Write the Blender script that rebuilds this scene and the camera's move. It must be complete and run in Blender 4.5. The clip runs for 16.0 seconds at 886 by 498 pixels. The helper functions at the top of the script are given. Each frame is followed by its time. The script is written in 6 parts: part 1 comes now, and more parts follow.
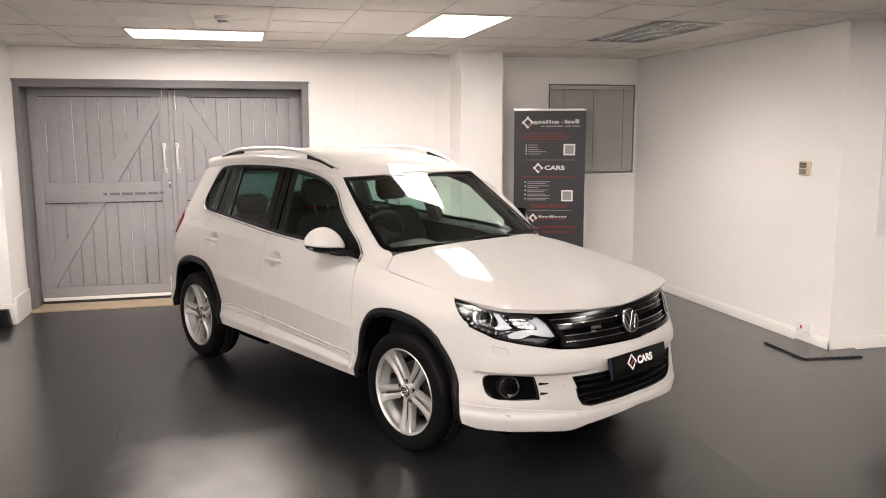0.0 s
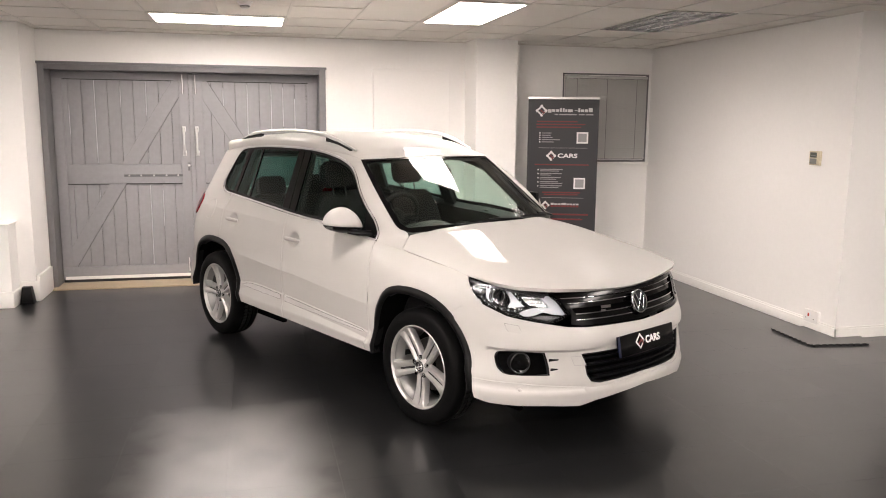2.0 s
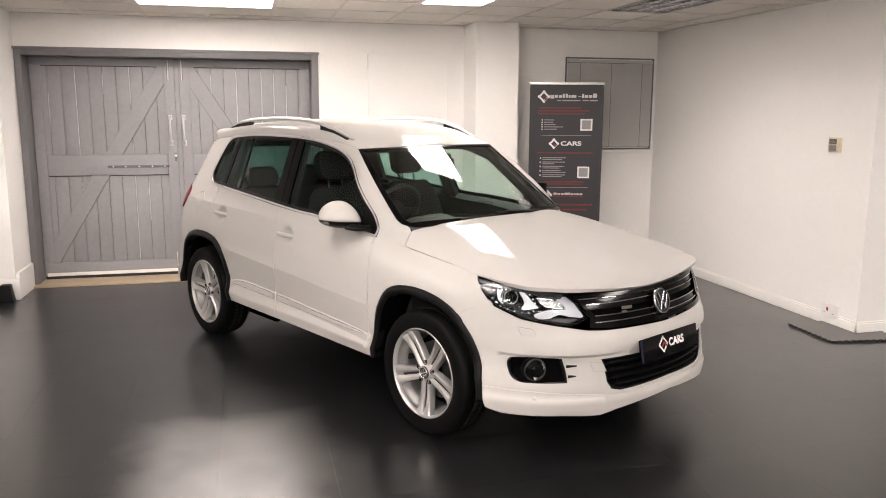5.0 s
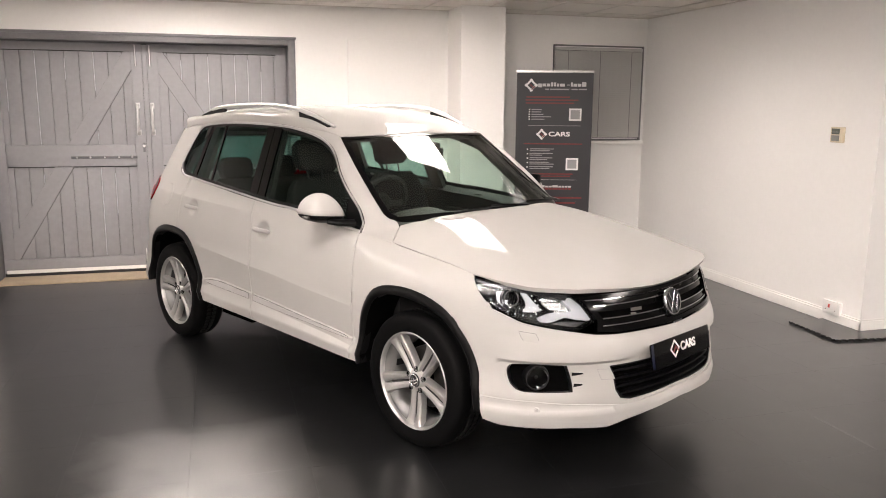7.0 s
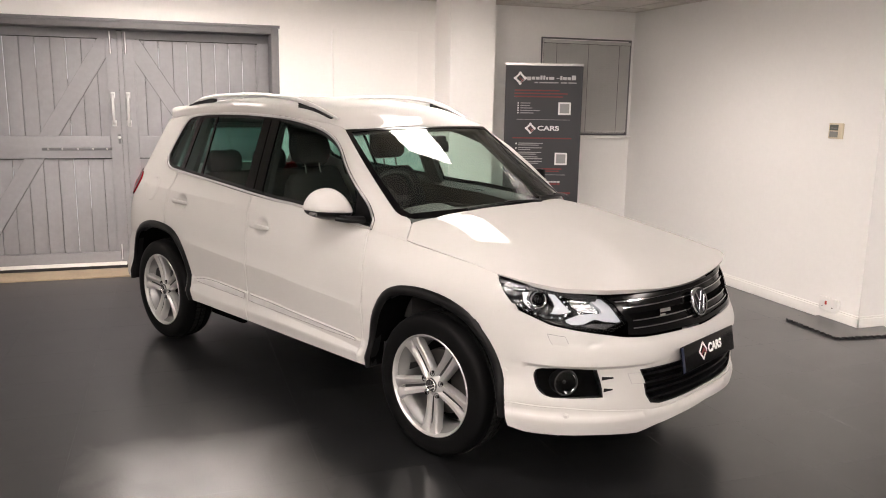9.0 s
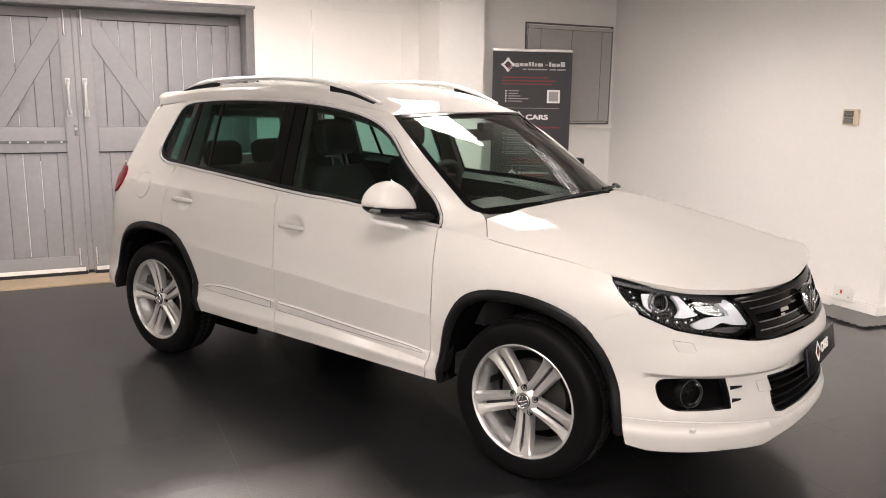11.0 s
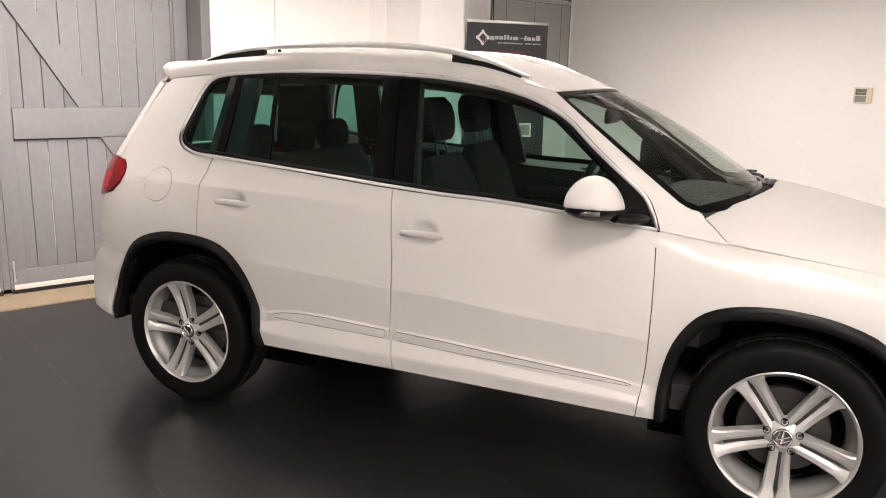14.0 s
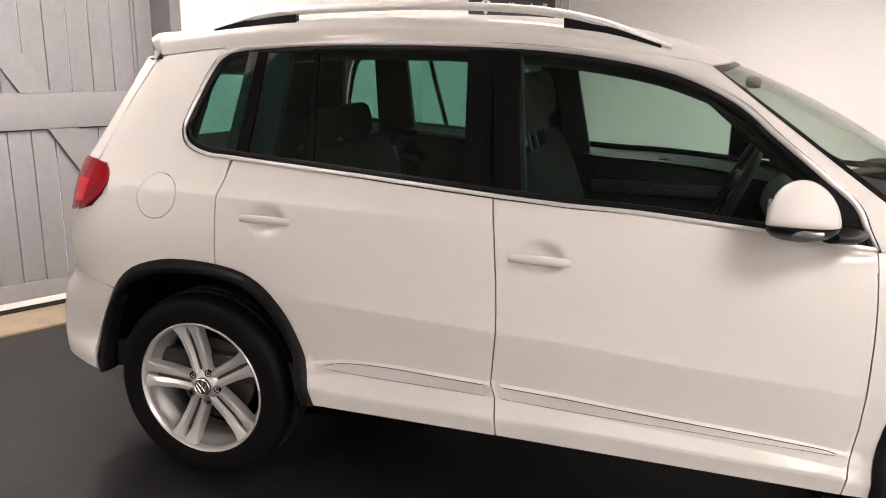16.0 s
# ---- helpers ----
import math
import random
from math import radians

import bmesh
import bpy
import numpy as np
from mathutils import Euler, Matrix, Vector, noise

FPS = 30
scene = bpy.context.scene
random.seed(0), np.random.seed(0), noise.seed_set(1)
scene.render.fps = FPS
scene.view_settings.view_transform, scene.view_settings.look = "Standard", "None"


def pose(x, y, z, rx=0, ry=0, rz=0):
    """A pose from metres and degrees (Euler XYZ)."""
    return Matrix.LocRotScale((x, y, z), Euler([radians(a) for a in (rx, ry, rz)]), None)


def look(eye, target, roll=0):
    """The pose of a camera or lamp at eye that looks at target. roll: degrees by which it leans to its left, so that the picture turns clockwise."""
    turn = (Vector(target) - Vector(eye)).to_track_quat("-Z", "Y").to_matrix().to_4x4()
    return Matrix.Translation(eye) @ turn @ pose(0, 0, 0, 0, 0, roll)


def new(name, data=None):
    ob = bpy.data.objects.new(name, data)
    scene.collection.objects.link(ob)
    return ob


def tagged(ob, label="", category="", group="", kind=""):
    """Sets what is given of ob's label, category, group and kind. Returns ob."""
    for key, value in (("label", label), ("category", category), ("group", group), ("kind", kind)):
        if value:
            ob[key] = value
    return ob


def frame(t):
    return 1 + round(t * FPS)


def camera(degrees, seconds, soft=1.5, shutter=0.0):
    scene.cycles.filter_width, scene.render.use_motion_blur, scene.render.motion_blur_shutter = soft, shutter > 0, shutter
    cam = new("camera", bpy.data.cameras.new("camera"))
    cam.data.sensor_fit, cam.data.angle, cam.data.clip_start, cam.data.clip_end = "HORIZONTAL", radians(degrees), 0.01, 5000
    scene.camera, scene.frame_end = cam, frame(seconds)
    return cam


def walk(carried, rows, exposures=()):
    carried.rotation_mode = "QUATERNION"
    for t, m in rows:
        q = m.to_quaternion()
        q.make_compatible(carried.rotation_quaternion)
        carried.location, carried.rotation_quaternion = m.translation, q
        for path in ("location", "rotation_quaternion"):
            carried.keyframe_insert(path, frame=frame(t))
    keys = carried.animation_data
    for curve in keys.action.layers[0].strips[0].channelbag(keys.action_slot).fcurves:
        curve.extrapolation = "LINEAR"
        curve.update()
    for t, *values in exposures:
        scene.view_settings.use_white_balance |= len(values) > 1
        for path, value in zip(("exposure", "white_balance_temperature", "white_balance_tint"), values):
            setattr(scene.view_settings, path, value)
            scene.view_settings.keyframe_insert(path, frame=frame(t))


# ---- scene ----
from mathutils import geometry

cam = camera(58.5, 16.0, soft=1.0)
PATH = [
    (0, (-1.08, -0.141, 1.791), (-0.588, 1.775, 1.499), -0.2),
    (0.5, (-1.079, -0.083, 1.78), (-0.599, 1.834, 1.473), -0.0),
    (1, (-1.132, -0.171, 1.767), (-0.665, 1.747, 1.452), 0.1),
    (1.5, (-1.171, -0.257, 1.755), (-0.709, 1.662, 1.435), 0.3),
    (2, (-1.136, -0.274, 1.75), (-0.672, 1.645, 1.435), 0.5),
    (2.5, (-1.138, -0.288, 1.766), (-0.664, 1.63, 1.451), 0.6),
    (3, (-1.132, -0.28, 1.762), (-0.653, 1.637, 1.45), 0.6),
    (3.5, (-1.125, -0.252, 1.761), (-0.648, 1.665, 1.448), 0.5),
    (4, (-1.116, -0.175, 1.759), (-0.649, 1.743, 1.436), 0.3),
    (6.5, (-1.144, 0.417, 1.7), (-0.615, 2.312, 1.34), 0.2),
    (7, (-1.116, 0.44, 1.693), (-0.576, 2.332, 1.333), 0.4),
    (7.5, (-1.13, 0.434, 1.685), (-0.583, 2.324, 1.324), 0.6),
    (8, (-1.172, 0.45, 1.684), (-0.612, 2.334, 1.318), 0.8),
    (10.5, (-1.72, 1.238, 1.637), (-0.926, 3.033, 1.256), 0.9),
    (11, (-1.884, 1.385, 1.61), (-1.04, 3.157, 1.224), 0.9),
    (11.5, (-2.027, 1.63, 1.586), (-1.123, 3.369, 1.185), 0.8),
    (12, (-2.224, 1.834, 1.591), (-1.252, 3.533, 1.181), 0.8),
    (12.5, (-2.487, 1.994, 1.61), (-1.433, 3.642, 1.192), 1.0),
    (13, (-2.608, 2.233, 1.58), (-1.494, 3.84, 1.16), 1.2),
    (13.5, (-2.674, 2.564, 1.563), (-1.494, 4.122, 1.139), 1.4),
    (14, (-2.771, 2.857, 1.553), (-1.531, 4.367, 1.126), 1.3),
    (14.5, (-2.855, 3.141, 1.584), (-1.563, 4.604, 1.148), 1.1),
    (15, (-2.804, 3.403, 1.561), (-1.484, 4.837, 1.112), 0.8),
    (15.5, (-2.707, 3.673, 1.553), (-1.36, 5.077, 1.091), 0.7),
    (16, (-2.681, 3.878, 1.529), (-1.319, 5.261, 1.049), 0.7),
]
# the camera opens up a little as the dark doors fill the picture
BRIGHTNESS = ((0.0, -0.02), (8.0, -0.02), (11.5, 0.03), (13.0, 0.08), (14.0, 0.16), (16.0, 0.23))
walk(cam, [(t, look(eye, target, roll)) for t, eye, target, roll in PATH], BRIGHTNESS)

# ---- light ----
world = bpy.data.worlds.new("room_dark")
world.use_nodes = True
world.node_tree.nodes["Background"].inputs[0].default_value = (.02, .02, .022, 1)
world.node_tree.nodes["Background"].inputs[1].default_value = .3
scene.world = world
PANEL_GLOW = 36.0

# ---- materials ----


def nodes_of(name):
    m = bpy.data.materials.new(name)
    m.use_nodes = True
    nt = m.node_tree
    nt.nodes.clear()
    return m, nt, nt.nodes.new, nt.links.new


def surface(name, color, rough=.5, metal=0.0, vary=.12, grain=40.0, stain=2.0, bump=0.0, bump_scale=120.0, coat=0.0,
            rough_vary=.1, spec=.5, sheen=0.0, coat_rough=.03, per_piece=0.0):
    """A principled material with grain and stains at two scales, in metres of the object."""
    m, nt, node, link = nodes_of(name)
    out, bsdf, co = node("ShaderNodeOutputMaterial"), node("ShaderNodeBsdfPrincipled"), node("ShaderNodeTexCoord")
    link(bsdf.outputs[0], out.inputs[0])
    big, fine = node("ShaderNodeTexNoise"), node("ShaderNodeTexNoise")
    big.inputs["Scale"].default_value, fine.inputs["Scale"].default_value = stain, grain
    big.inputs["Detail"].default_value, fine.inputs["Detail"].default_value = 5, 3
    link(co.outputs["Object"], big.inputs[0]), link(co.outputs["Object"], fine.inputs[0])
    both = node("ShaderNodeMath")
    both.operation = "ADD"
    link(big.outputs[0], both.inputs[0]), link(fine.outputs[0], both.inputs[1])
    if per_piece:
        info, mul, add = node("ShaderNodeObjectInfo"), node("ShaderNodeMath"), node("ShaderNodeMath")
        mul.operation, add.operation, mul.inputs[1].default_value = "MULTIPLY", "ADD", per_piece
        link(info.outputs["Random"], mul.inputs[0]), link(mul.outputs[0], add.inputs[0]), link(both.outputs[0], add.inputs[1])
        both = add
    ramp = node("ShaderNodeMapRange")
    ramp.inputs[1].default_value, ramp.inputs[2].default_value = .6, 1.4 + per_piece
    ramp.inputs[3].default_value, ramp.inputs[4].default_value = 1 - vary, 1 + vary
    link(both.outputs[0], ramp.inputs[0])
    tone = node("ShaderNodeMix")
    tone.data_type, tone.blend_type = "RGBA", "MULTIPLY"
    tone.inputs[0].default_value = 1
    tone.inputs[6].default_value = (*color, 1)
    link(ramp.outputs[0], tone.inputs[7])
    link(tone.outputs[2], bsdf.inputs["Base Color"])
    rr = node("ShaderNodeMapRange")
    rr.inputs[1].default_value, rr.inputs[2].default_value = .6, 1.4
    rr.inputs[3].default_value, rr.inputs[4].default_value = max(rough - rough_vary * rough, .02), min(rough + rough_vary * rough, 1)
    link(both.outputs[0], rr.inputs[0]), link(rr.outputs[0], bsdf.inputs["Roughness"])
    bsdf.inputs["Metallic"].default_value = metal
    bsdf.inputs["Specular IOR Level"].default_value = spec
    bsdf.inputs["Coat Weight"].default_value, bsdf.inputs["Coat Roughness"].default_value = coat, coat_rough
    bsdf.inputs["Sheen Weight"].default_value = sheen
    if bump:
        tex, bn = node("ShaderNodeTexNoise"), node("ShaderNodeBump")
        tex.inputs["Scale"].default_value, tex.inputs["Detail"].default_value = bump_scale, 4
        bn.inputs["Strength"].default_value, bn.inputs["Distance"].default_value = bump, .002
        link(co.outputs["Object"], tex.inputs[0]), link(tex.outputs[0], bn.inputs["Height"]), link(bn.outputs[0], bsdf.inputs["Normal"])
    return m


def glass(name, tint, gloss=1.0, rough=.0):
    """Tinted pane: see-through, glossier towards its edges."""
    m, nt, node, link = nodes_of(name)
    out, mix, lw = node("ShaderNodeOutputMaterial"), node("ShaderNodeMixShader"), node("ShaderNodeLayerWeight")
    clear, shine = node("ShaderNodeBsdfTransparent"), node("ShaderNodeBsdfGlossy")
    clear.inputs[0].default_value = (*tint, 1)
    shine.inputs[0].default_value, shine.inputs["Roughness"].default_value = (gloss, gloss, gloss, 1), rough
    power, scale = node("ShaderNodeMath"), node("ShaderNodeMath")
    power.operation, power.inputs[1].default_value = "POWER", 5
    scale.operation, scale.inputs[1].default_value, scale.inputs[2].default_value = "MULTIPLY_ADD", .94, .042
    lw.inputs[0].default_value = .5
    link(lw.outputs["Facing"], power.inputs[0]), link(power.outputs[0], scale.inputs[0]), link(scale.outputs[0], mix.inputs[0])
    link(clear.outputs[0], mix.inputs[1]), link(shine.outputs[0], mix.inputs[2]), link(mix.outputs[0], out.inputs[0])
    return m


def glow(name, color, strength):
    m, nt, node, link = nodes_of(name)
    out, em = node("ShaderNodeOutputMaterial"), node("ShaderNodeEmission")
    em.inputs[0].default_value, em.inputs[1].default_value = (*color, 1), strength
    link(em.outputs[0], out.inputs[0])
    return m


def rubber_floor(name):
    """Dark rubber tiles: a fine pebble grain, scuffs, duller and shinier patches."""
    m, nt, node, link = nodes_of(name)
    out, bsdf, co = node("ShaderNodeOutputMaterial"), node("ShaderNodeBsdfPrincipled"), node("ShaderNodeTexCoord")
    link(bsdf.outputs[0], out.inputs[0])
    geo = node("ShaderNodeNewGeometry")
    patch, mid, fine, pebble = (node("ShaderNodeTexNoise") for _ in range(4))
    for tex, scale, detail in ((patch, .55, 4), (mid, 5, 5), (fine, 60, 3), (pebble, 165, 3)):
        tex.inputs["Scale"].default_value, tex.inputs["Detail"].default_value = scale, detail
        link(geo.outputs["Position"], tex.inputs[0])
    ramp = node("ShaderNodeValToRGB")
    ramp.color_ramp.elements[0].position, ramp.color_ramp.elements[1].position = .35, .7
    ramp.color_ramp.elements[0].color, ramp.color_ramp.elements[1].color = (.0062, .0065, .0070, 1), (.0112, .0115, .0120, 1)
    link(mid.outputs[0], ramp.inputs[0])
    # a worn patch beside the wing, set where the ceiling panel's glare lies
    place, rag = node("ShaderNodeSeparateXYZ"), node("ShaderNodeTexNoise")
    link(geo.outputs["Position"], place.inputs[0]), link(geo.outputs["Position"], rag.inputs[0])
    rag.inputs["Scale"].default_value, rag.inputs["Detail"].default_value = 3.2, 6

    def sums(kind, first, second):
        m_ = node("ShaderNodeMath")
        m_.operation = kind
        for slot, v in zip(m_.inputs, (first, second)):
            if isinstance(v, (int, float)):
                slot.default_value = v
            else:
                link(v, slot)
        return m_.outputs[0]
    side = sums("SUBTRACT", sums("ABSOLUTE", sums("ADD", place.outputs[0], 1.28), 0), .42)
    ends = sums("MAXIMUM", sums("SUBTRACT", place.outputs[1], 4.52), sums("SUBTRACT", 3.0, place.outputs[1]))
    edge = sums("ADD", sums("MAXIMUM", side, ends), sums("MULTIPLY", sums("SUBTRACT", rag.outputs[0], .5), .55))
    worn = node("ShaderNodeMapRange")
    worn.inputs[1].default_value, worn.inputs[2].default_value = .13, -.14
    worn.inputs[3].default_value, worn.inputs[4].default_value = 0, 1
    link(edge, worn.inputs[0])
    # pale specks in the worn grain: dust, plus panel glare put into the colour
    speck, dust_glare, amount, tint = node("ShaderNodeTexNoise"), node("ShaderNodeMapRange"), node("ShaderNodeMath"), node("ShaderNodeMix")
    speck.inputs["Scale"].default_value, speck.inputs["Detail"].default_value = 150, 3
    link(geo.outputs["Position"], speck.inputs[0]), link(speck.outputs[0], dust_glare.inputs[0])
    dust_glare.inputs[1].default_value, dust_glare.inputs[2].default_value, dust_glare.inputs[3].default_value, dust_glare.inputs[4].default_value = .44, .60, 0, .8
    amount.operation, tint.data_type = "MULTIPLY", "RGBA"
    link(dust_glare.outputs[0], amount.inputs[0]), link(worn.outputs[0], amount.inputs[1])
    blotch = node("ShaderNodeMapRange")
    blotch.inputs[1].default_value, blotch.inputs[2].default_value, blotch.inputs[3].default_value, blotch.inputs[4].default_value = .36, .62, .35, 1.25
    link(rag.outputs[0], blotch.inputs[0])
    link(sums("MULTIPLY", amount.outputs[0], blotch.outputs[0]), tint.inputs[0])
    tint.inputs[7].default_value = (.16, .155, .148, 1)
    link(ramp.outputs[0], tint.inputs[6]), link(tint.outputs[2], bsdf.inputs["Base Color"])
    bsdf.inputs["IOR"].default_value = 1.5
    s1, rr = node("ShaderNodeMath"), node("ShaderNodeMapRange")
    s1.operation, s1.inputs[1].default_value = "MULTIPLY_ADD", .15
    link(fine.outputs[0], s1.inputs[0]), link(patch.outputs[0], s1.inputs[2])
    rr.inputs[1].default_value, rr.inputs[2].default_value = .35, .85
    rr.inputs[3].default_value, rr.inputs[4].default_value = .29, .35
    rough = node("ShaderNodeMath")
    rough.operation, rough.inputs[1].default_value = "MULTIPLY_ADD", .03
    link(worn.outputs[0], rough.inputs[0]), link(rr.outputs[0], rough.inputs[2])
    link(s1.outputs[0], rr.inputs[0]), link(rough.outputs[0], bsdf.inputs["Roughness"])
    bn, bs = node("ShaderNodeBump"), node("ShaderNodeMath")
    bs.operation, bs.inputs[1].default_value, bs.inputs[2].default_value = "MULTIPLY_ADD", 1.0, 0
    link(worn.outputs[0], bs.inputs[0]), link(bs.outputs[0], bn.inputs["Strength"])
    bn.inputs["Distance"].default_value = .0012
    link(pebble.outputs[0], bn.inputs["Height"]), link(bn.outputs[0], bsdf.inputs["Normal"])
    link(sums("MULTIPLY_ADD", worn.outputs[0], .55), bsdf.inputs["Specular IOR Level"])
    bsdf.inputs["Specular IOR Level"].links[0].from_node.inputs[2].default_value = .42
    bsdf.inputs["Coat Weight"].default_value = .52
    link(bn.outputs[0], bsdf.inputs["Coat Normal"])
    bsdf.inputs["Coat Roughness"].default_value = .20
    return m


WALL = surface("wall_paint", (.87, .855, .835), .55, vary=.02, grain=30, stain=1.2, bump=.12, bump_scale=60)
WALL_GLOSS = surface("skirting_paint", (.86, .845, .815), .35, vary=.03, grain=25, stain=3)
TILE = surface("ceiling_tile", (.74, .705, .655), .9, vary=.05, grain=160, stain=1.5, bump=.3, bump_scale=240)
TBAR = surface("ceiling_bar", (.66, .625, .575), .5, vary=.03)
GREY_DOOR = surface("grey_door_paint", (.285, .280, .292), .48, vary=.09, grain=24, stain=3, bump=.15, bump_scale=70, per_piece=.15)
GREY_DARK = surface("grey_frame_paint", (.17, .167, .172), .5, vary=.1, grain=24, stain=3, bump=.12, bump_scale=70)
FLOOR = rubber_floor("rubber_floor")
FLOOR_EDGE = surface("rubber_edge", (.012, .012, .012), .7, vary=.2)
STEEL = surface("bright_steel", (.68, .675, .67), .36, .6, vary=.12)
STRAP = surface("dull_steel", (.16, .16, .165), .45, .4, vary=.15)
WOOD = surface("bare_timber", (.42, .335, .235), .6, vary=.18, grain=50, stain=6)
BLIND = surface("grey_blind", (.52, .51, .495), .5, vary=.05)
WHITE_PLASTIC = surface("white_plastic", (.80, .79, .77), .35, vary=.03)
CREAM_PLASTIC = surface("aged_plastic", (.62, .54, .40), .4, vary=.05)
DARK_SCREEN = surface("meter_screen", (.13, .14, .12), .2, vary=.1)
RED_MARK = surface("red_mark", (.45, .05, .04), .4, vary=.05)
BLACK_SHEET = surface("black_sheet", (.015, .015, .015), .6, vary=.1)
GLOW = glow("light_diffuser", (1.0, .888, .828), PANEL_GLOW)
TUBE_GLOW = glow("fluorescent_tube", (1.0, .888, .828), 16.0)
LIGHT_GAP = glow("daylight_gap", (.95, .97, 1.0), 1.0)
CHROME_TRAY = surface("louvre_metal", (.34, .335, .33), .18, .95, vary=.05)

PAINT = surface("white_car_paint", (.455, .444, .426), .5, vary=.012, grain=8, stain=1.5, spec=0.0, coat=.30, coat_rough=.012, rough_vary=.05)
GLOSS_BLACK = surface("gloss_black", (.002, .002, .0022), .15, vary=.1, spec=.16)
BLACK_PLASTIC = surface("black_plastic", (.005, .005, .0054), .34, vary=.15, spec=.11, grain=200, bump=.12, bump_scale=300)
DEEP_BLACK = surface("underside_black", (.0025, .0025, .0025), .9, vary=.2, spec=.02)
CHROME = surface("chrome", (.80, .80, .80), .08, 1, vary=.03)
DARK_CHROME = surface("dark_chrome", (.42, .42, .43), .12, 1, vary=.05)
SATIN = surface("satin_trim", (.64, .635, .63), .36, .45, vary=.05)
TRIM_GREY = surface("window_trim_metal", (.52, .517, .513), .32, .6, vary=.05)
INLAY = surface("brushed_inlay", (.50, .495, .485), .42, .45, vary=.05)
ALLOY = surface("alloy", (.45, .445, .436), .34, .62, vary=.03)
ALLOY_DARK = surface("alloy_recess", (.04, .04, .041), .4, .5, vary=.1)
BARREL = surface("rim_barrel", (.22, .218, .214), .40, .5, vary=.06)
DISC = surface("brake_disc", (.055, .053, .05), .45, .5, vary=.15)
TYRE = surface("tyre_rubber", (.0035, .0035, .0037), .55, spec=.07, vary=.2, grain=90, stain=6, bump=.15, bump_scale=120)
TREAD = surface("tyre_tread", (.013, .013, .0128), .7, spec=.1, vary=.25, grain=90, stain=6)
SEAM = surface("seam_black", (.012, .012, .012), .7, vary=.1)
CABIN = surface("cabin_plastic", (.017, .017, .0175), .58, vary=.15, grain=60, spec=.3)
CLOTH = surface("seat_cloth", (.010, .010, .0107), .85, vary=.05, grain=60, spec=.2)
LINER = surface("headliner", (.05, .05, .05), .9, vary=.08)
RED_LENS = surface("red_lens", (.17, .001, .005), .2, vary=.08, spec=.15, coat=.25)
RED_DEEP = surface("red_lamp_core", (.40, .004, .012), .25, vary=.1, spec=.15, coat=.25)
CLEAR_LENS = glass("clear_lens", (.94, .95, .96), .55)
SCREEN_GLASS = glass("windscreen_glass", (.80, .885, .83), .9)
SIDE_GLASS = glass("side_glass", (.60, .74, .68), .4)
PRIVACY_GLASS = glass("dark_glass", (.27, .46, .41), .6)
LAMP_WHITE = surface("lamp_reflector", (.55, .57, .61), .3, .0, vary=.05)
LAMP_GREY = surface("lamp_bezel", (.10, .10, .105), .25, .6, vary=.1)
LED = glow("led", (.95, .97, 1.0), 1.1)
ORANGE = surface("side_lamp", (.20, .198, .195), .2, .6, vary=.1)
BLUE_MARK = surface("plate_blue", (.002, .005, .024), .3, vary=.1)
LOGO_WHITE = surface("logo_white", (.78, .77, .76), .4, vary=.02)
LOGO_RED = surface("logo_red", (.16, .022, .021), .45, vary=.04)
LOGO_PALE = surface("logo_pale", (.50, .495, .49), .4, vary=.02)
LOGO_GREY = surface("print_grey", (.30, .297, .295), .5, vary=.05)
BANNER = surface("banner_print", (.028, .028, .032), .42, vary=.05, grain=60, stain=1.5)
ALU = surface("aluminium", (.70, .69, .67), .35, .9, vary=.05)

# ---- mesh tools ----


def mesh_from(name, verts, faces, normals=None, smooth_shade=True):
    me = bpy.data.meshes.new(name)
    me.from_pydata([tuple(map(float, v)) for v in verts], [], [tuple(map(int, f)) for f in faces])
    if smooth_shade:
        me.polygons.foreach_set("use_smooth", [True] * len(me.polygons))
    me.update()
    if normals is not None:
        me.normals_split_custom_set_from_vertices([tuple(map(float, n)) for n in normals])
    return me


def thing(name, label, category, m=None, group="", kind=""):
    ob = new(name)
    ob.empty_display_size = .1
    if m is not None:
        ob.matrix_world = m
    return tagged(ob, label, category, group, kind)


def part(name, bm, material, parent, label="", angle=None):
    """Links a bmesh or mesh as one object under a thing or a part; the mesh is in the parent's own frame."""
    if isinstance(bm, bmesh.types.BMesh):
        me = bpy.data.meshes.new(name)
        bm.to_mesh(me)
        bm.free()
    else:
        me = bm
    if angle:
        me.polygons.foreach_set("use_smooth", [True] * len(me.polygons))
        me.set_sharp_from_angle(angle=radians(angle))
    me.materials.append(material)
    ob = new(name, me)
    ob.parent = parent
    return tagged(ob, label)


def solo(name, bm, material, label, category="", group="", kind="", angle=None, m=None):
    ob = part(name, bm, material, None, "", angle)
    if m is not None:
        ob.matrix_world = m
    return tagged(ob, label, category, group, kind)


def box(bm, x0, x1, y0, y1, z0, z1, bevel=0.0, segs=2, m=None):
    r = bmesh.ops.create_cube(bm, size=1)
    vs = r["verts"]
    for v in vs:
        v.co = Vector(((x0 + x1) / 2 + v.co.x * (x1 - x0), (y0 + y1) / 2 + v.co.y * (y1 - y0), (z0 + z1) / 2 + v.co.z * (z1 - z0)))
    if bevel:
        es = list({e for v in vs for e in v.link_edges})
        made = bmesh.ops.bevel(bm, geom=es, offset=bevel, segments=segs, affect="EDGES", profile=.6)
        vs = list({v for f in made["faces"] for v in f.verts} | {v for v in vs if v.is_valid})
    if m is not None:
        bmesh.ops.transform(bm, matrix=m, verts=vs)
    return vs


def boxes(*rows, bevel=0.0, segs=2):
    bm = bmesh.new()
    for r in rows:
        box(bm, *r, bevel=bevel, segs=segs)
    return bm


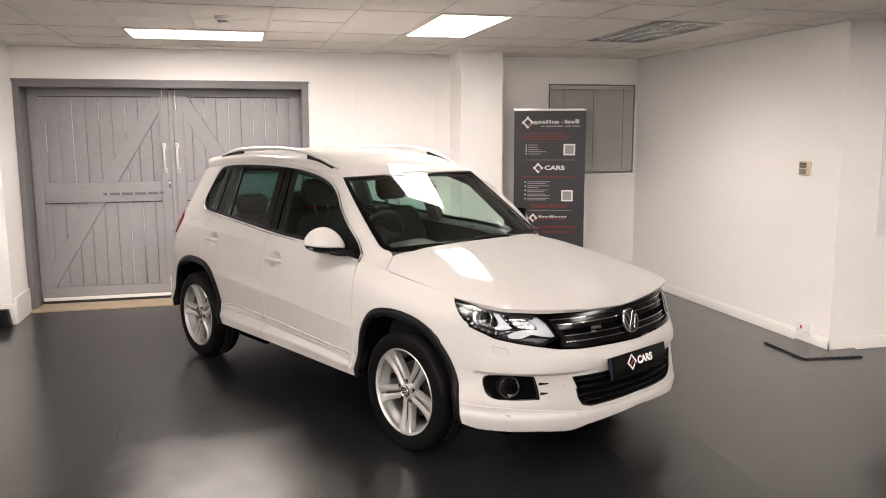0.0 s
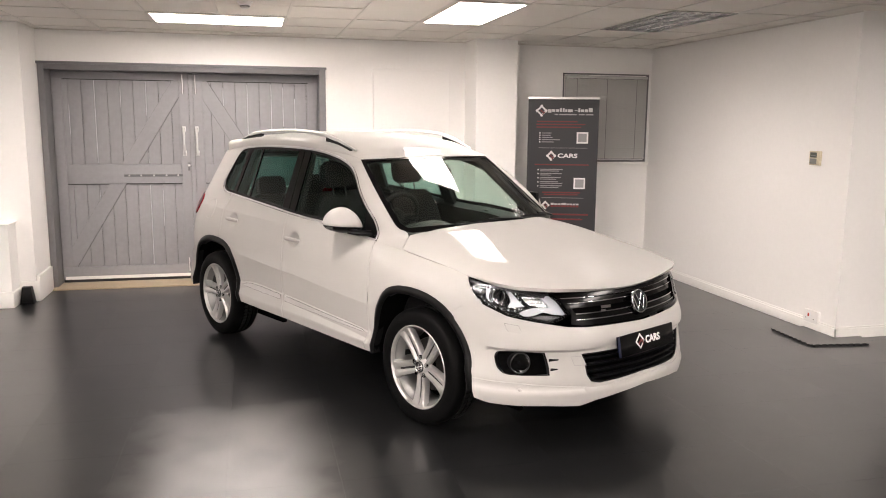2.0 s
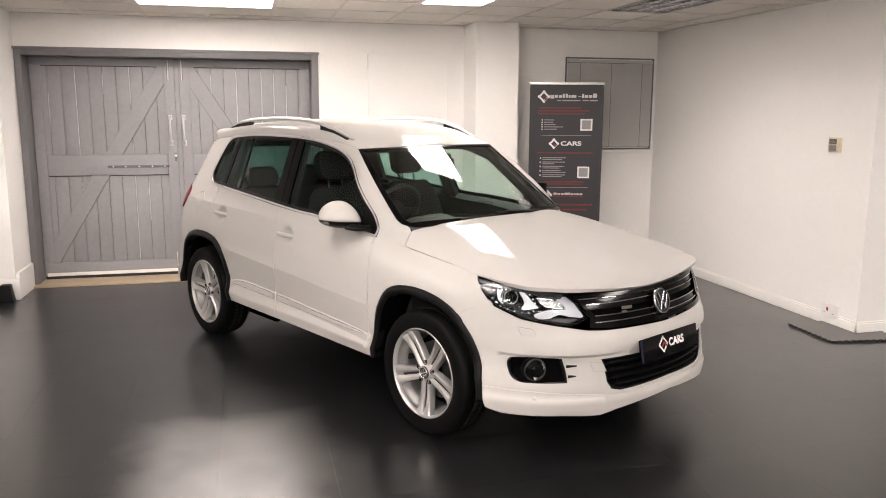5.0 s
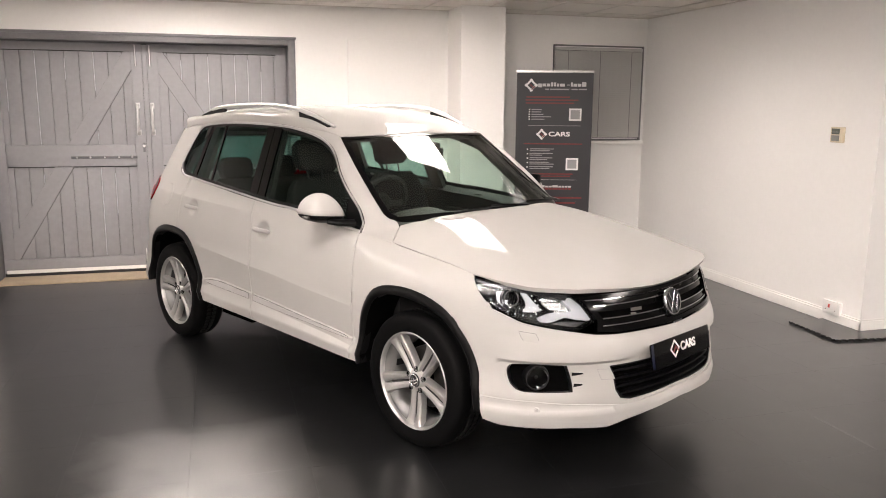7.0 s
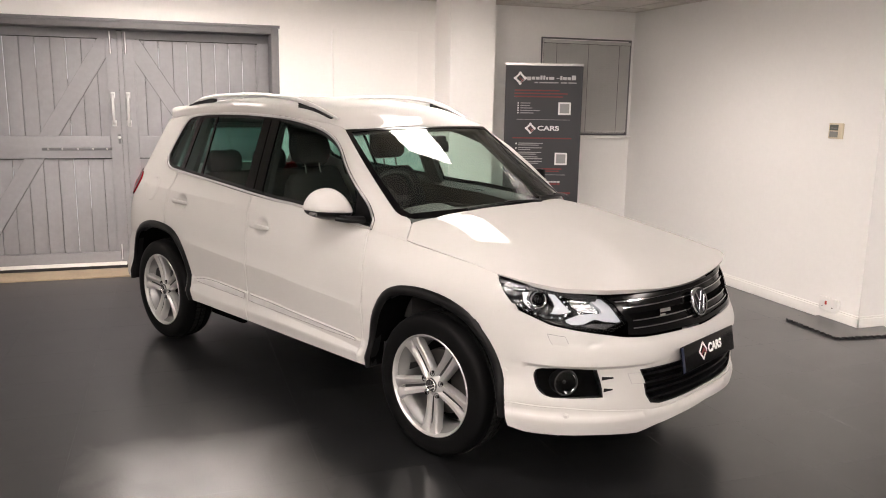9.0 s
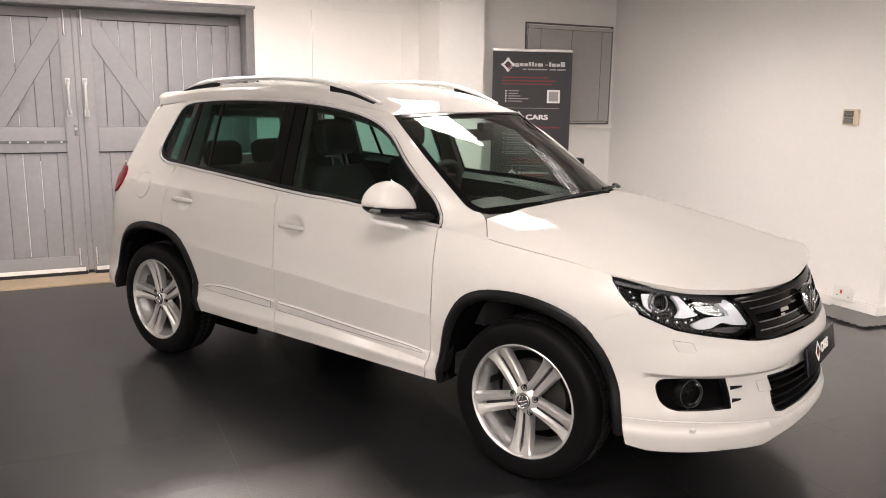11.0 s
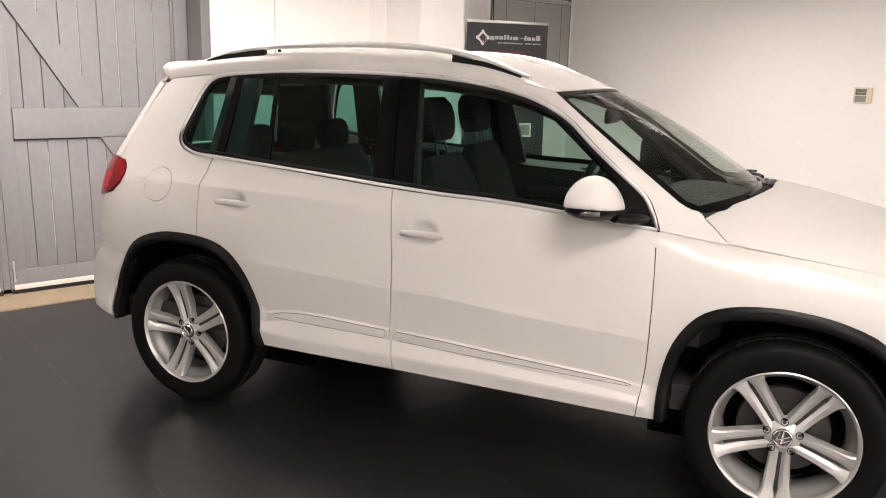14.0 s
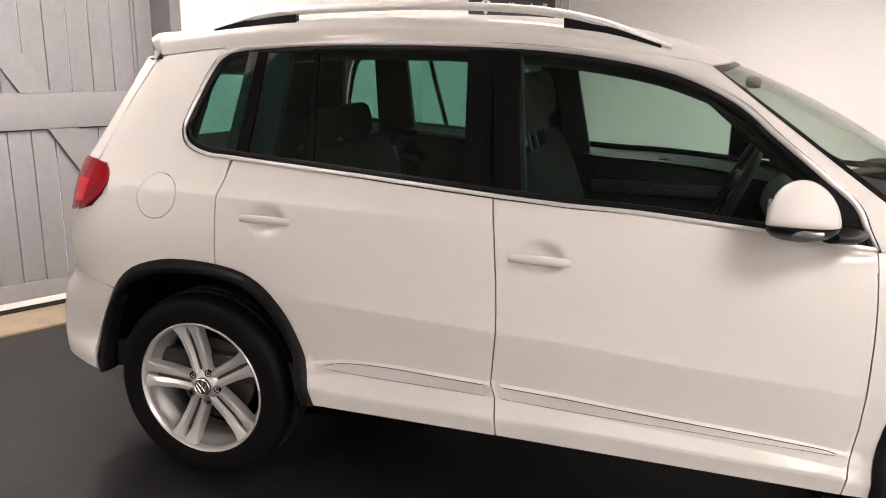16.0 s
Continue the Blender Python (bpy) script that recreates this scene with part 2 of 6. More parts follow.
def lathe(profile, n=64, cap=False):
    """A profile of (radius, along) turned round the y axis."""
    verts, faces = [], []
    k = len(profile)
    for i in range(n):
        a = 2 * math.pi * i / n
        for r, h in profile:
            verts.append((r * math.cos(a), h, r * math.sin(a)))
    for i in range(n):
        j = (i + 1) % n
        for q in range(k - 1):
            faces.append((i * k + q, i * k + q + 1, j * k + q + 1, j * k + q))
    if cap:
        faces.append([i * k for i in range(n)][::-1])
        faces.append([i * k + k - 1 for i in range(n)])
    bm = bmesh.new()
    vs = [bm.verts.new(v) for v in verts]
    for f in faces:
        bm.faces.new([vs[i] for i in f])
    bmesh.ops.recalc_face_normals(bm, faces=bm.faces)
    return bm


def flow(pts, per=6):
    """A smooth open curve through the points."""
    p = np.array(pts, float)
    q = np.vstack([2 * p[0] - p[1], p, 2 * p[-1] - p[-2]])
    out = []
    for i in range(1, len(q) - 2):
        for s in np.arange(per) / per:
            a, b, c, d = q[i - 1], q[i], q[i + 1], q[i + 2]
            out.append(.5 * (2 * b + (c - a) * s + (2 * a - 5 * b + 4 * c - d) * s * s + (3 * b - a - 3 * c + d) * s ** 3))
    out.append(p[-1])
    return [tuple(v) for v in out]


def ring_flow(pts, per=6):
    """A smooth closed curve through the points."""
    p = np.array(pts, float)
    out = flow(np.vstack([p[-2:], p, p[:2]]), per)
    return out[2 * per:-2 * per + per][:len(p) * per]


def dense(poly, step):
    out = []
    for i, a in enumerate(poly):
        b = poly[(i + 1) % len(poly)]
        n = max(1, int(math.hypot(b[0] - a[0], b[1] - a[1]) / step + .999))
        if math.hypot(b[0] - a[0], b[1] - a[1]) < 1e-5:
            continue
        out += [(a[0] + (b[0] - a[0]) * k / n, a[1] + (b[1] - a[1]) * k / n) for k in range(n)]
    return out


def within(px, py, poly):
    """Which of the points lie inside the polygon."""
    q = np.array(poly)
    hit = np.zeros(np.shape(px), bool)
    for (x0, y0), (x1, y1) in zip(q, np.roll(q, -1, 0)):
        if y0 != y1:
            hit ^= ((y0 > py) != (y1 > py)) & (px < (x1 - x0) * (py - y0) / (y1 - y0) + x0)
    return hit


def facing(fn, a, b):
    e = 1.5e-3
    n = np.cross(fn(a + e, b) - fn(a - e, b), fn(a, b + e) - fn(a, b - e))
    return n / (np.linalg.norm(n, axis=-1, keepdims=True) + 1e-12)


def sheet(fn, poly, step=.05, off=0.0, thick=.012, holes=(), flip=False, fine=(), creases=()):
    """A mesh that fills an outline on the surface fn(a, b), lifted by off, with its rim turned in by thick."""
    loops = [dense(poly, step)] + [dense(h, step) for h in holes]
    pts, edges = [], []
    for lp in loops:
        k = len(pts)
        pts += lp
        edges += [(k + i, k + (i + 1) % len(lp)) for i in range(len(lp))]
    rim = np.array(pts)
    for line in creases:
        k = len(pts)
        row = [q for i in range(len(line) - 1) for q in dense([line[i], line[i + 1]], step * .7)[:max(1, int(math.hypot(line[i + 1][0] - line[i][0], line[i + 1][1] - line[i][1]) / (step * .7) + .999))]] + [line[-1]]
        row = [q for q in row if within(np.array([q[0]]), np.array([q[1]]), loops[0])[0]]
        pts += row
        edges += [(k + i, k + i + 1) for i in range(len(row) - 1)]
    marks = np.array(pts)
    spots = [(rim[:, 0].min(), rim[:, 0].max(), rim[:, 1].min(), rim[:, 1].max(), step)]
    spots += [(a - r, a + r, b - r, b + r, s) for a, b, r, s in fine]
    for a0, a1, b0, b1, s in spots:
        ga, gb = np.meshgrid(np.arange(a0 + s * .37, a1, s), np.arange(b0 + s * .41, b1, s))
        ga, gb = ga.ravel(), gb.ravel()
        ok = within(ga, gb, loops[0])
        for h in loops[1:]:
            ok &= ~within(ga, gb, h)
        ga, gb = ga[ok], gb[ok]
        if len(ga):
            far = np.array([np.min((marks[:, 0] - x) ** 2 + (marks[:, 1] - y) ** 2) for x, y in zip(ga, gb)]) > (s * .45) ** 2
            pts += list(zip(ga[far], gb[far]))
    v, _, f, *_ = geometry.delaunay_2d_cdt([Vector(p) for p in pts], edges, [], 0, 1e-6)
    ab = np.array([(p.x, p.y) for p in v])
    tri = np.array(f)
    c = ab[tri].mean(1)
    ok = within(c[:, 0], c[:, 1], loops[0])
    for h in loops[1:]:
        ok &= ~within(c[:, 0], c[:, 1], h)
    tri = tri[ok]

    def lifted(a, b):
        p = fn(a, b)
        o = off(a, b) if callable(off) else off
        return p + facing(fn, a, b) * np.asarray(o)[..., None] if callable(off) or off else p
    P, N = lifted(ab[:, 0], ab[:, 1]), facing(lifted, ab[:, 0], ab[:, 1])
    t0 = np.cross(P[tri[:, 1]] - P[tri[:, 0]], P[tri[:, 2]] - P[tri[:, 0]])
    turn = np.einsum("ij,ij->i", t0, N[tri[:, 0]]) < 0
    tri[turn] = tri[turn][:, ::-1]
    verts, norms, faces = list(P), list(N), [list(t) for t in tri]
    if thick:
        used = {}
        for t in tri:
            for i in range(3):
                used[(t[i], t[(i + 1) % 3])] = 1
        rim_e = [e for e in used if (e[1], e[0]) not in used]
        out = {}
        for i, j in rim_e:
            side = np.cross(P[j] - P[i], N[i])
            side = side / (np.linalg.norm(side) + 1e-12)
            for v0 in (i, j):
                out[v0] = out.get(v0, 0) + side
        at = {}
        for v0, side in out.items():
            at[v0] = len(verts)
            side = side / (np.linalg.norm(side) + 1e-12)
            verts += [P[v0], P[v0] - N[v0] * thick]
            norms += [side, side]
        for i, j in rim_e:
            faces.append([at[i] + 1, at[j] + 1, at[j], at[i]])
    verts, norms = np.array(verts), np.array(norms)
    if flip:
        verts, norms = verts * (1, -1, 1), norms * (1, -1, 1)
        faces = [q[::-1] for q in faces]
    return mesh_from("sheet", verts, faces, norms)


def panel(name, fn, poly, material, parent, label="", **kw):
    return part(name, sheet(fn, poly, **kw), material, parent, label)


def sweep(path, size, sides=10, closed=False, up=(0, 0, 1), taper=None, flip=False):
    """A rounded bar along a path; size = (half width across, half height along up)."""
    p = np.array(path, float)
    if flip:
        p = p * (1, -1, 1)
    n = len(p)
    verts, faces = [], []
    for i in range(n):
        a, b = (p[(i - 1) % n], p[(i + 1) % n]) if closed else (p[max(i - 1, 0)], p[min(i + 1, n - 1)])
        d = (b - a) / (np.linalg.norm(b - a) + 1e-12)
        s = np.cross(d, up)
        s /= np.linalg.norm(s) + 1e-12
        w = np.cross(s, d)
        k = 1 if taper is None else taper[i]
        for q in range(sides):
            t = 2 * math.pi * (q + .5) / sides
            verts.append(p[i] + k * (s * size[0] * math.cos(t) + w * size[1] * math.sin(t)))
    for i in range(n if closed else n - 1):
        j = (i + 1) % n
        for q in range(sides):
            r = (q + 1) % sides
            faces.append((i * sides + q, i * sides + r, j * sides + r, j * sides + q))
    if not closed:
        faces.append(list(range(sides))[::-1])
        faces.append([(n - 1) * sides + q for q in range(sides)])
    bm = bmesh.new()
    vs = [bm.verts.new(v) for v in verts]
    for f in faces:
        bm.faces.new([vs[i] for i in f])
    bmesh.ops.recalc_face_normals(bm, faces=bm.faces)
    return bm


def loft(rows, closed=False):
    """A skin over rows of points of the same length."""
    k = len(rows[0])
    verts = [q for r in rows for q in r]
    faces = []
    for i in range(len(rows) - 1):
        for j in range(k if closed else k - 1):
            faces.append((i * k + j, i * k + (j + 1) % k, (i + 1) * k + (j + 1) % k, (i + 1) * k + j))
    return verts, faces


def loft_mesh(rows, closed=False, caps=False, flip=False):
    verts, faces = loft([[tuple(q) for q in r] for r in rows], closed)
    if caps:
        k = len(rows[0])
        faces += [list(range(k)), [(len(rows) - 1) * k + i for i in range(k)]]
    bm = bmesh.new()
    vs = [bm.verts.new((v[0], -v[1] if flip else v[1], v[2])) for v in verts]
    for f in faces:
        try:
            bm.faces.new([vs[i] for i in f])
        except ValueError:
            pass
    bmesh.ops.recalc_face_normals(bm, faces=bm.faces)
    return bm


def words(text, size, depth, m, align="LEFT"):
    """A mesh of a word in the built-in font."""
    cu = bpy.data.curves.new("word", "FONT")
    cu.body, cu.size, cu.extrude, cu.align_x, cu.align_y, cu.offset = text, size, depth, align, "CENTER", size * .032
    ob = new("word", cu)
    me = bpy.data.meshes.new_from_object(ob.evaluated_get(bpy.context.evaluated_depsgraph_get()))
    bpy.data.objects.remove(ob)
    bpy.data.curves.remove(cu)
    me.transform(m)
    me.materials.clear()
    return me


# ---- the shape of the car ----
def smooth(knots):
    """Monotone cubic through (a, b) knots, for numbers or arrays."""
    ks = np.array(knots, float)
    a, b = ks[:, 0], ks[:, 1]
    h = np.diff(a)
    d = np.diff(b) / h
    m = np.zeros(len(a))
    m[0], m[-1] = d[0], d[-1]
    for i in range(1, len(a) - 1):
        if d[i - 1] * d[i] > 0:
            w1, w2 = 2 * h[i] + h[i - 1], h[i] + 2 * h[i - 1]
            m[i] = (w1 + w2) / (w1 / d[i - 1] + w2 / d[i])

    def at(q):
        q = np.asarray(q, float)
        i = np.clip(np.searchsorted(a, q) - 1, 0, len(h) - 1)
        s = np.clip((q - a[i]) / h[i], 0, 1)
        return ((1 + 2 * s) * (1 - s) ** 2 * b[i] + s * (1 - s) ** 2 * h[i] * m[i]
                + s * s * (3 - 2 * s) * b[i + 1] + s * s * (s - 1) * h[i] * m[i + 1])
    return at


def ease(a, b, q):
    s = np.clip((np.asarray(q, float) - a) / (b - a), 0, 1)
    return s * s * (3 - 2 * s)


# the car's own frame: x ahead, y to its left, z up; the front axle stands at x = 0
SIDE = smooth([(.18, .855), (.26, .876), (.33, .890), (.42, .891), (.455, .876), (.50, .863), (.55, .860), (.62, .866), (.72, .874),
               (.80, .872), (.86, .867), (.91, .8585), (.96, .847), (1.02, .829), (1.08, .803), (1.2, .754), (1.3, .711), (1.4, .667), (1.5, .622), (1.6, .577)])
# lines along the doors: the crease, the ledge over the moulding, the edge of the sill, the shoulder
CREASE = smooth([(-2.4, .745), (-2.11, .733), (-1.75, .7115), (-1.515, .698), (-1.3, .690), (-.97, .664), (-.74, .650), (-.52, .638), (-.42, .634)])
LEDGE = smooth([(-2.25, .500), (-2.157, .512), (-2.053, .531), (-1.97, .538), (-1.85, .5385), (-1.75, .534), (-1.54, .525), (-1.29, .515), (-1.12, .502), (-.957, .492), (-.80, .483), (-.65, .473), (-.53, .461), (-.45, .452)])
SILL = smooth([(-2.2, .431), (-1.84, .418), (-1.52, .418), (-1.2, .416), (-.95, .409), (-.71, .401), (-.45, .394)])
SHOULDER = smooth([(-3.1, 1.066), (-2.85, 1.057), (-2.5, 1.0445), (-2.14, 1.038), (-1.5, 1.02), (-.5, .99)])
HOOD_EDGE = smooth([(-.9, 1.08), (-.5, 1.03), (-.24, .994), (0, .972), (.34, .928), (.6, .88)])
NOSE = smooth([(.18, .895), (.24, .925), (.30, .945), (.38, .952), (.48, .950), (.56, .944), (.60, .950), (.63, .946), (.68, .924), (.74, .895), (.80, .868), (.86, .825), (.93, .74), (1.0, .62)])
TAIL = smooth([(.20, .50), (.28, .55), (.36, .625), (.45, .665), (.53, .682), (.58, .676), (.63, .645), (.67, .612), (.71, .605), (.75, .622), (.79, .628), (.85, .61), (.95, .60), (1.08, .57), (1.2, .49), (1.35, .365), (1.5, .225), (1.6, .14)])
ROOF = smooth([(-3.15, 1.548), (-3.0, 1.578), (-2.8, 1.606), (-2.4, 1.640), (-2.0, 1.652), (-1.6, 1.643), (-1.3, 1.614), (-1.0, 1.553), (-.85, 1.5145)])
CROSS_Y = smooth([(0, .598), (.08, .592), (.18, .574), (.3, .545), (.45, .49), (.62, .39), (.8, .22), (1, 0)])
CROSS_Z = smooth([(0, -.086), (.06, -.053), (.12, -.034), (.2, -.021), (.3, -.014), (.5, -.008), (.8, -.002), (1, 0)])
X_F, L_F, X_R, L_R = .25, 1.25, -2.85, 1.30


def flank(x, z, y):
    """The doors: flared out to a crease, drawn in below it, then a ledge, a flat band and the sill's step."""
    c, l, s = CREASE(x), LEDGE(x), SILL(x)
    yc = SIDE(c) + .014
    q = np.where(z < .36, .884 - .18 * (.36 - z), np.where(z < s - .010, .893 - .009 * (s - .010 - z) / (s - .37), .893))
    foot = yc - .024
    q = np.where(z > s, .893 + (foot + .013 - .893) * np.clip((z - s) / (l - .046 - s), 0, 1), q)
    q = np.where(z > l - .046, foot + .013 - .004 * np.clip((z - l + .046) / .038, 0, 1), q)
    q = np.where(z > l - .008, foot + .009 * np.clip((l - z) / .008, 0, 1), q)
    q = np.where(z > l, foot + .024 * np.clip((z - l) / (c - l), 0, 1), q)
    return np.where(z > c, y + .014 * np.exp(-np.clip(z - c, 0, None) / .055), q)


def half_width(x, z):
    """The half width of the body's side at x and height z."""
    y = SIDE(z) + .007 * np.exp(-np.abs(z - SHOULDER(x)) / .035) * ease(-1.2, -2.1, x) * ease(-3.1, -2.8, x)
    doors = ease(-2.32, -2.13, x) * ease(-.34, -.46, x)
    y = y * (1 - doors) + flank(x, z, y) * doors
    fender = float(SIDE(.78)) - .080 * np.clip((z - .78) / (HOOD_EDGE(x) - .78), 0, 1.15) ** 2.2
    fender = np.where(z < .78, y, fender)
    high = ease(1.0, 1.08, z)
    k = ease(-.62 - .38 * high, -.32 - .13 * high, x)
    y = y * (1 - k) + fender * k
    return y - .03 * ease(-2.0, -3.0, x) * ease(.8, 1.3, z) - .008 * ease(-2.2, -3.0, x)


def skin(u, z):
    """The body's upright skin: along the right side u is x; past both ends it wraps round nose and tail."""
    u, z = np.broadcast_arrays(np.asarray(u, float), np.asarray(z, float))

    uc = np.clip(u, X_R, X_F)
    b = half_width(uc, z)
    f = np.clip((u - X_F) / L_F, 0, 2) * (math.pi / 2)
    r = np.clip((X_R - u) / L_R, 0, 2) * (math.pi / 2)
    x = uc + (NOSE(z) - X_F) * np.sin(f) - TAIL(z) * np.sin(r)
    x = x + .030 * np.sin(f * 2) ** 2 * ease(.2, .5, np.sin(f))
    y = -b * np.cos(f) * np.cos(r) - np.sign(np.cos(r)) * .05 * np.sin(2 * r) ** 2
    return np.stack([x, y, z], -1)


def roof_skin(x, w):
    """The roof: w runs from the right gutter (0) over the crown (1) to the left gutter (2)."""
    x, w = np.broadcast_arrays(np.asarray(x, float), np.asarray(w, float))

    m = 1 - np.abs(1 - np.clip(w, 0, 2))
    y = np.sign(w - 1) * CROSS_Y(m) * (1 - .05 * ease(-2.2, -3.1, x) - .02 * ease(-1.3, -.85, x))
    t = np.clip(y / .585, -1, 1)
    front = -.862 - .085 * t * t
    own = ROOF(front) + CROSS_Z(m) * .6
    z = ROOF(x) + CROSS_Z(m) * (1 - .40 * ease(-1.5, -.95, x)) + (1.514 - .010 * t * t - own) * ease(front - .38, front, x)
    z = z + .024 * ease(-2.95, -2.2, x) * ease(front, front - .17, x) * (1 - t ** 2) ** .8
    return np.stack([x, y, z], -1)


HOOD_MID = smooth([(-.30, 1.142), (-.1, 1.1265), (.1, 1.090), (.3, 1.041), (.5, .986), (.65, .940), (.75, .9015), (.80, .877), (.84, .838), (.90, .76)])


def hood_skin(x, y):
    x, y = np.broadcast_arrays(np.asarray(x, float), np.asarray(y, float))
    q = np.clip(np.abs(y) / .80, 0, 1.1)
    mid = HOOD_MID(x)
    z = mid - (mid - HOOD_EDGE(x)) * q ** 2.6
    return np.stack([x, y, z], -1)


def screen_skin(t, s):
    """The windscreen: s from the base (0) to the top (1), t from right (-1) to left (1)."""
    s, t = np.broadcast_arrays(np.asarray(s, float), np.asarray(t, float))
    y = t * (.748 - .163 * s)
    x0, z0 = -.13 - .24 * np.abs(t) ** 2.2, 1.105 - .056 * t * t
    x1, z1 = -.862 - .085 * t * t, 1.512 - .010 * t * t
    x = x0 + (x1 - x0) * s
    z = z0 + (z1 - z0) * s + (.034 - .028 * t * t) * np.sin(math.pi * s)
    return np.stack([x, y, z], -1)

# ---- the room ----
BACK, RIGHT, NOOK_Y, CEIL, LEFT, SOUTH, EAST = 8.56, 3.55, 5.18, 2.637, -3.20, -5.0, 7.5
DOOR_X0, DOOR_X1, DOOR_Z = -3.20, -.33, 2.315


def wall(name, rows, label):
    return solo(name, boxes(*rows), WALL, label, "wall", kind="structure")


# the back wall is built round the door opening
wall("wall_back", [(DOOR_X1, 3.75, BACK, BACK + .35, 0, CEIL + .1), (DOOR_X0 - .4, DOOR_X1, BACK, BACK + .35, DOOR_Z, CEIL + .1),
                   (DOOR_X0 - .4, DOOR_X0, BACK, BACK + .35, 0, DOOR_Z)], "white painted back wall round the timber doors")
wall("wall_right", [(RIGHT, RIGHT + .2, NOOK_Y, BACK + .1, 0, CEIL + .1)], "plain white painted side wall with a small meter")
wall("wall_nook", [(RIGHT + .2, EAST, NOOK_Y, NOOK_Y + .2, 0, CEIL + .1)], "white painted wall beyond the outer corner")
wall("wall_left", [(-6.66, LEFT - .004, 7.98, BACK + .35, 0, CEIL + .1)], "white painted pier beside the timber doors")
wall("wall_far_left", [(-6.85, -6.65, SOUTH, BACK, 0, CEIL + .1)], "white painted wall far from the car")
wall("wall_south", [(-6.9, EAST + .2, SOUTH - .2, SOUTH, 0, CEIL + .1)], "white painted wall behind the viewer")
wall("wall_east", [(EAST, EAST + .2, SOUTH, NOOK_Y + .2, 0, CEIL + .1)], "white painted end wall")
wall("wall_pillar", [(1.24, 1.70, 8.09, BACK + .002, 0, CEIL + .1)], "white painted square pillar on the back wall")

# a shallow blocked-up panel on the back wall
bm = boxes((.187, 1.045, BACK - .028, BACK + .01, .0, 2.327), bevel=.004)
solo("wall_panel", bm, WALL, "faint raised boarded-over opening painted white", "wall panel", kind="structure", angle=30)

# the boxed ledge and plinth on the left pier
bm = boxes((-6.3, -3.35, 7.72, 7.982, 0, .775))
box(bm, -6.3, -3.335, 7.705, 7.982, .775, .79, .004)
solo("wall_ledge", bm, WALL, "white boxed ledge along the foot of the pier", "wall", kind="structure")
bm = boxes((-6.3, -3.332, 7.690, 7.718, 0, .15), (-3.348, -3.332, 7.718, 7.96, 0, .15), bevel=.006)
box(bm, -3.33, -3.168, 7.955, 7.978, 0, .20, .005)
box(bm, -3.198, -3.168, 7.98, 8.50, 0, .25, .006)
solo("baseboard_pier", bm, WALL_GLOSS, "stepped white plinth boards round the pier", "skirting", kind="structure", angle=30)

bm = boxes((RIGHT - .016, RIGHT + .0, NOOK_Y - .016, BACK, 0, .085), (RIGHT - .016, EAST, NOOK_Y - .016, NOOK_Y, 0, .085), bevel=.004)
box(bm, RIGHT - .010, RIGHT, NOOK_Y - .01, BACK, .085, .10, .004)
box(bm, RIGHT - .010, EAST, NOOK_Y - .010, NOOK_Y, .085, .10, .004)
solo("baseboard", bm, WALL_GLOSS, "low white skirting board along the side wall", "skirting", kind="structure", angle=30)
bm = boxes((DOOR_X1 + .02, .17, BACK - .015, BACK, 0, .10), (1.04, 1.238, BACK - .015, BACK, 0, .10), (1.702, RIGHT - .02, BACK - .015, BACK, 0, .10), bevel=.004)
solo("baseboard_back", bm, WALL_GLOSS, "white skirting board along the back wall", "skirting", kind="structure", angle=30)

# ceiling: tiles lie a little above their bars
TX, TY, X0, Y0 = .583, .672, -.80, 6.905
bm = bmesh.new()
CUT = [(-1.966, -.80, 6.905, 7.577), (.366, .949, 5.561, 6.905), (2.115, 2.698, 5.561, 6.905)]
for i in range(-11, 16):
    for j in range(-18, 3):
        x, y = X0 + i * TX, Y0 + j * TY
        if x < -6.7 or x > EAST or y > BACK or y < SOUTH - .6:
            continue
        if any(a - .05 < x + TX / 2 < b + .05 and c - .05 < y + TY / 2 < d + .05 for a, b, c, d in CUT):
            continue
        dz = random.uniform(0, .004)
        box(bm, x + .008, x + TX - .008, y + .008, min(y + TY - .008, BACK + .05), CEIL + .004 + dz, CEIL + .02 + dz)
solo("ceiling", bm, TILE, "suspended ceiling of off-white mineral tiles", "ceiling", kind="structure")
bm = bmesh.new()
for i in range(-11, 17):
    x = X0 + i * TX
    if -6.7 < x < EAST:
        box(bm, x - .011, x + .011, SOUTH, BACK, CEIL, CEIL + .03)
for j in range(-18, 3):
    y = Y0 + j * TY
    if SOUTH < y < BACK:
        box(bm, -6.66, EAST, y - .011, y + .011, CEIL + .001, CEIL + .03)
box(bm, RIGHT - .02, RIGHT, NOOK_Y, BACK, CEIL - .003, CEIL + .03)
box(bm, -3.2, RIGHT, BACK - .02, BACK, CEIL - .002, CEIL + .03)
for a, b, c, d in CUT:
    bmesh.ops.delete(bm, geom=[f for f in bm.faces if a + .02 < f.calc_center_median().x < b - .02 and c + .02 < f.calc_center_median().y < d - .02], context="FACES")
solo("ceiling_grid", bm, TBAR, "off-white metal grid between the ceiling tiles", "ceiling grid", kind="structure")
solo("ceiling_slab", boxes((-6.9, EAST + .2, SOUTH - .2, BACK + .4, CEIL + .12, CEIL + .3)), WALL, "slab above the suspended ceiling", "ceiling", kind="structure")


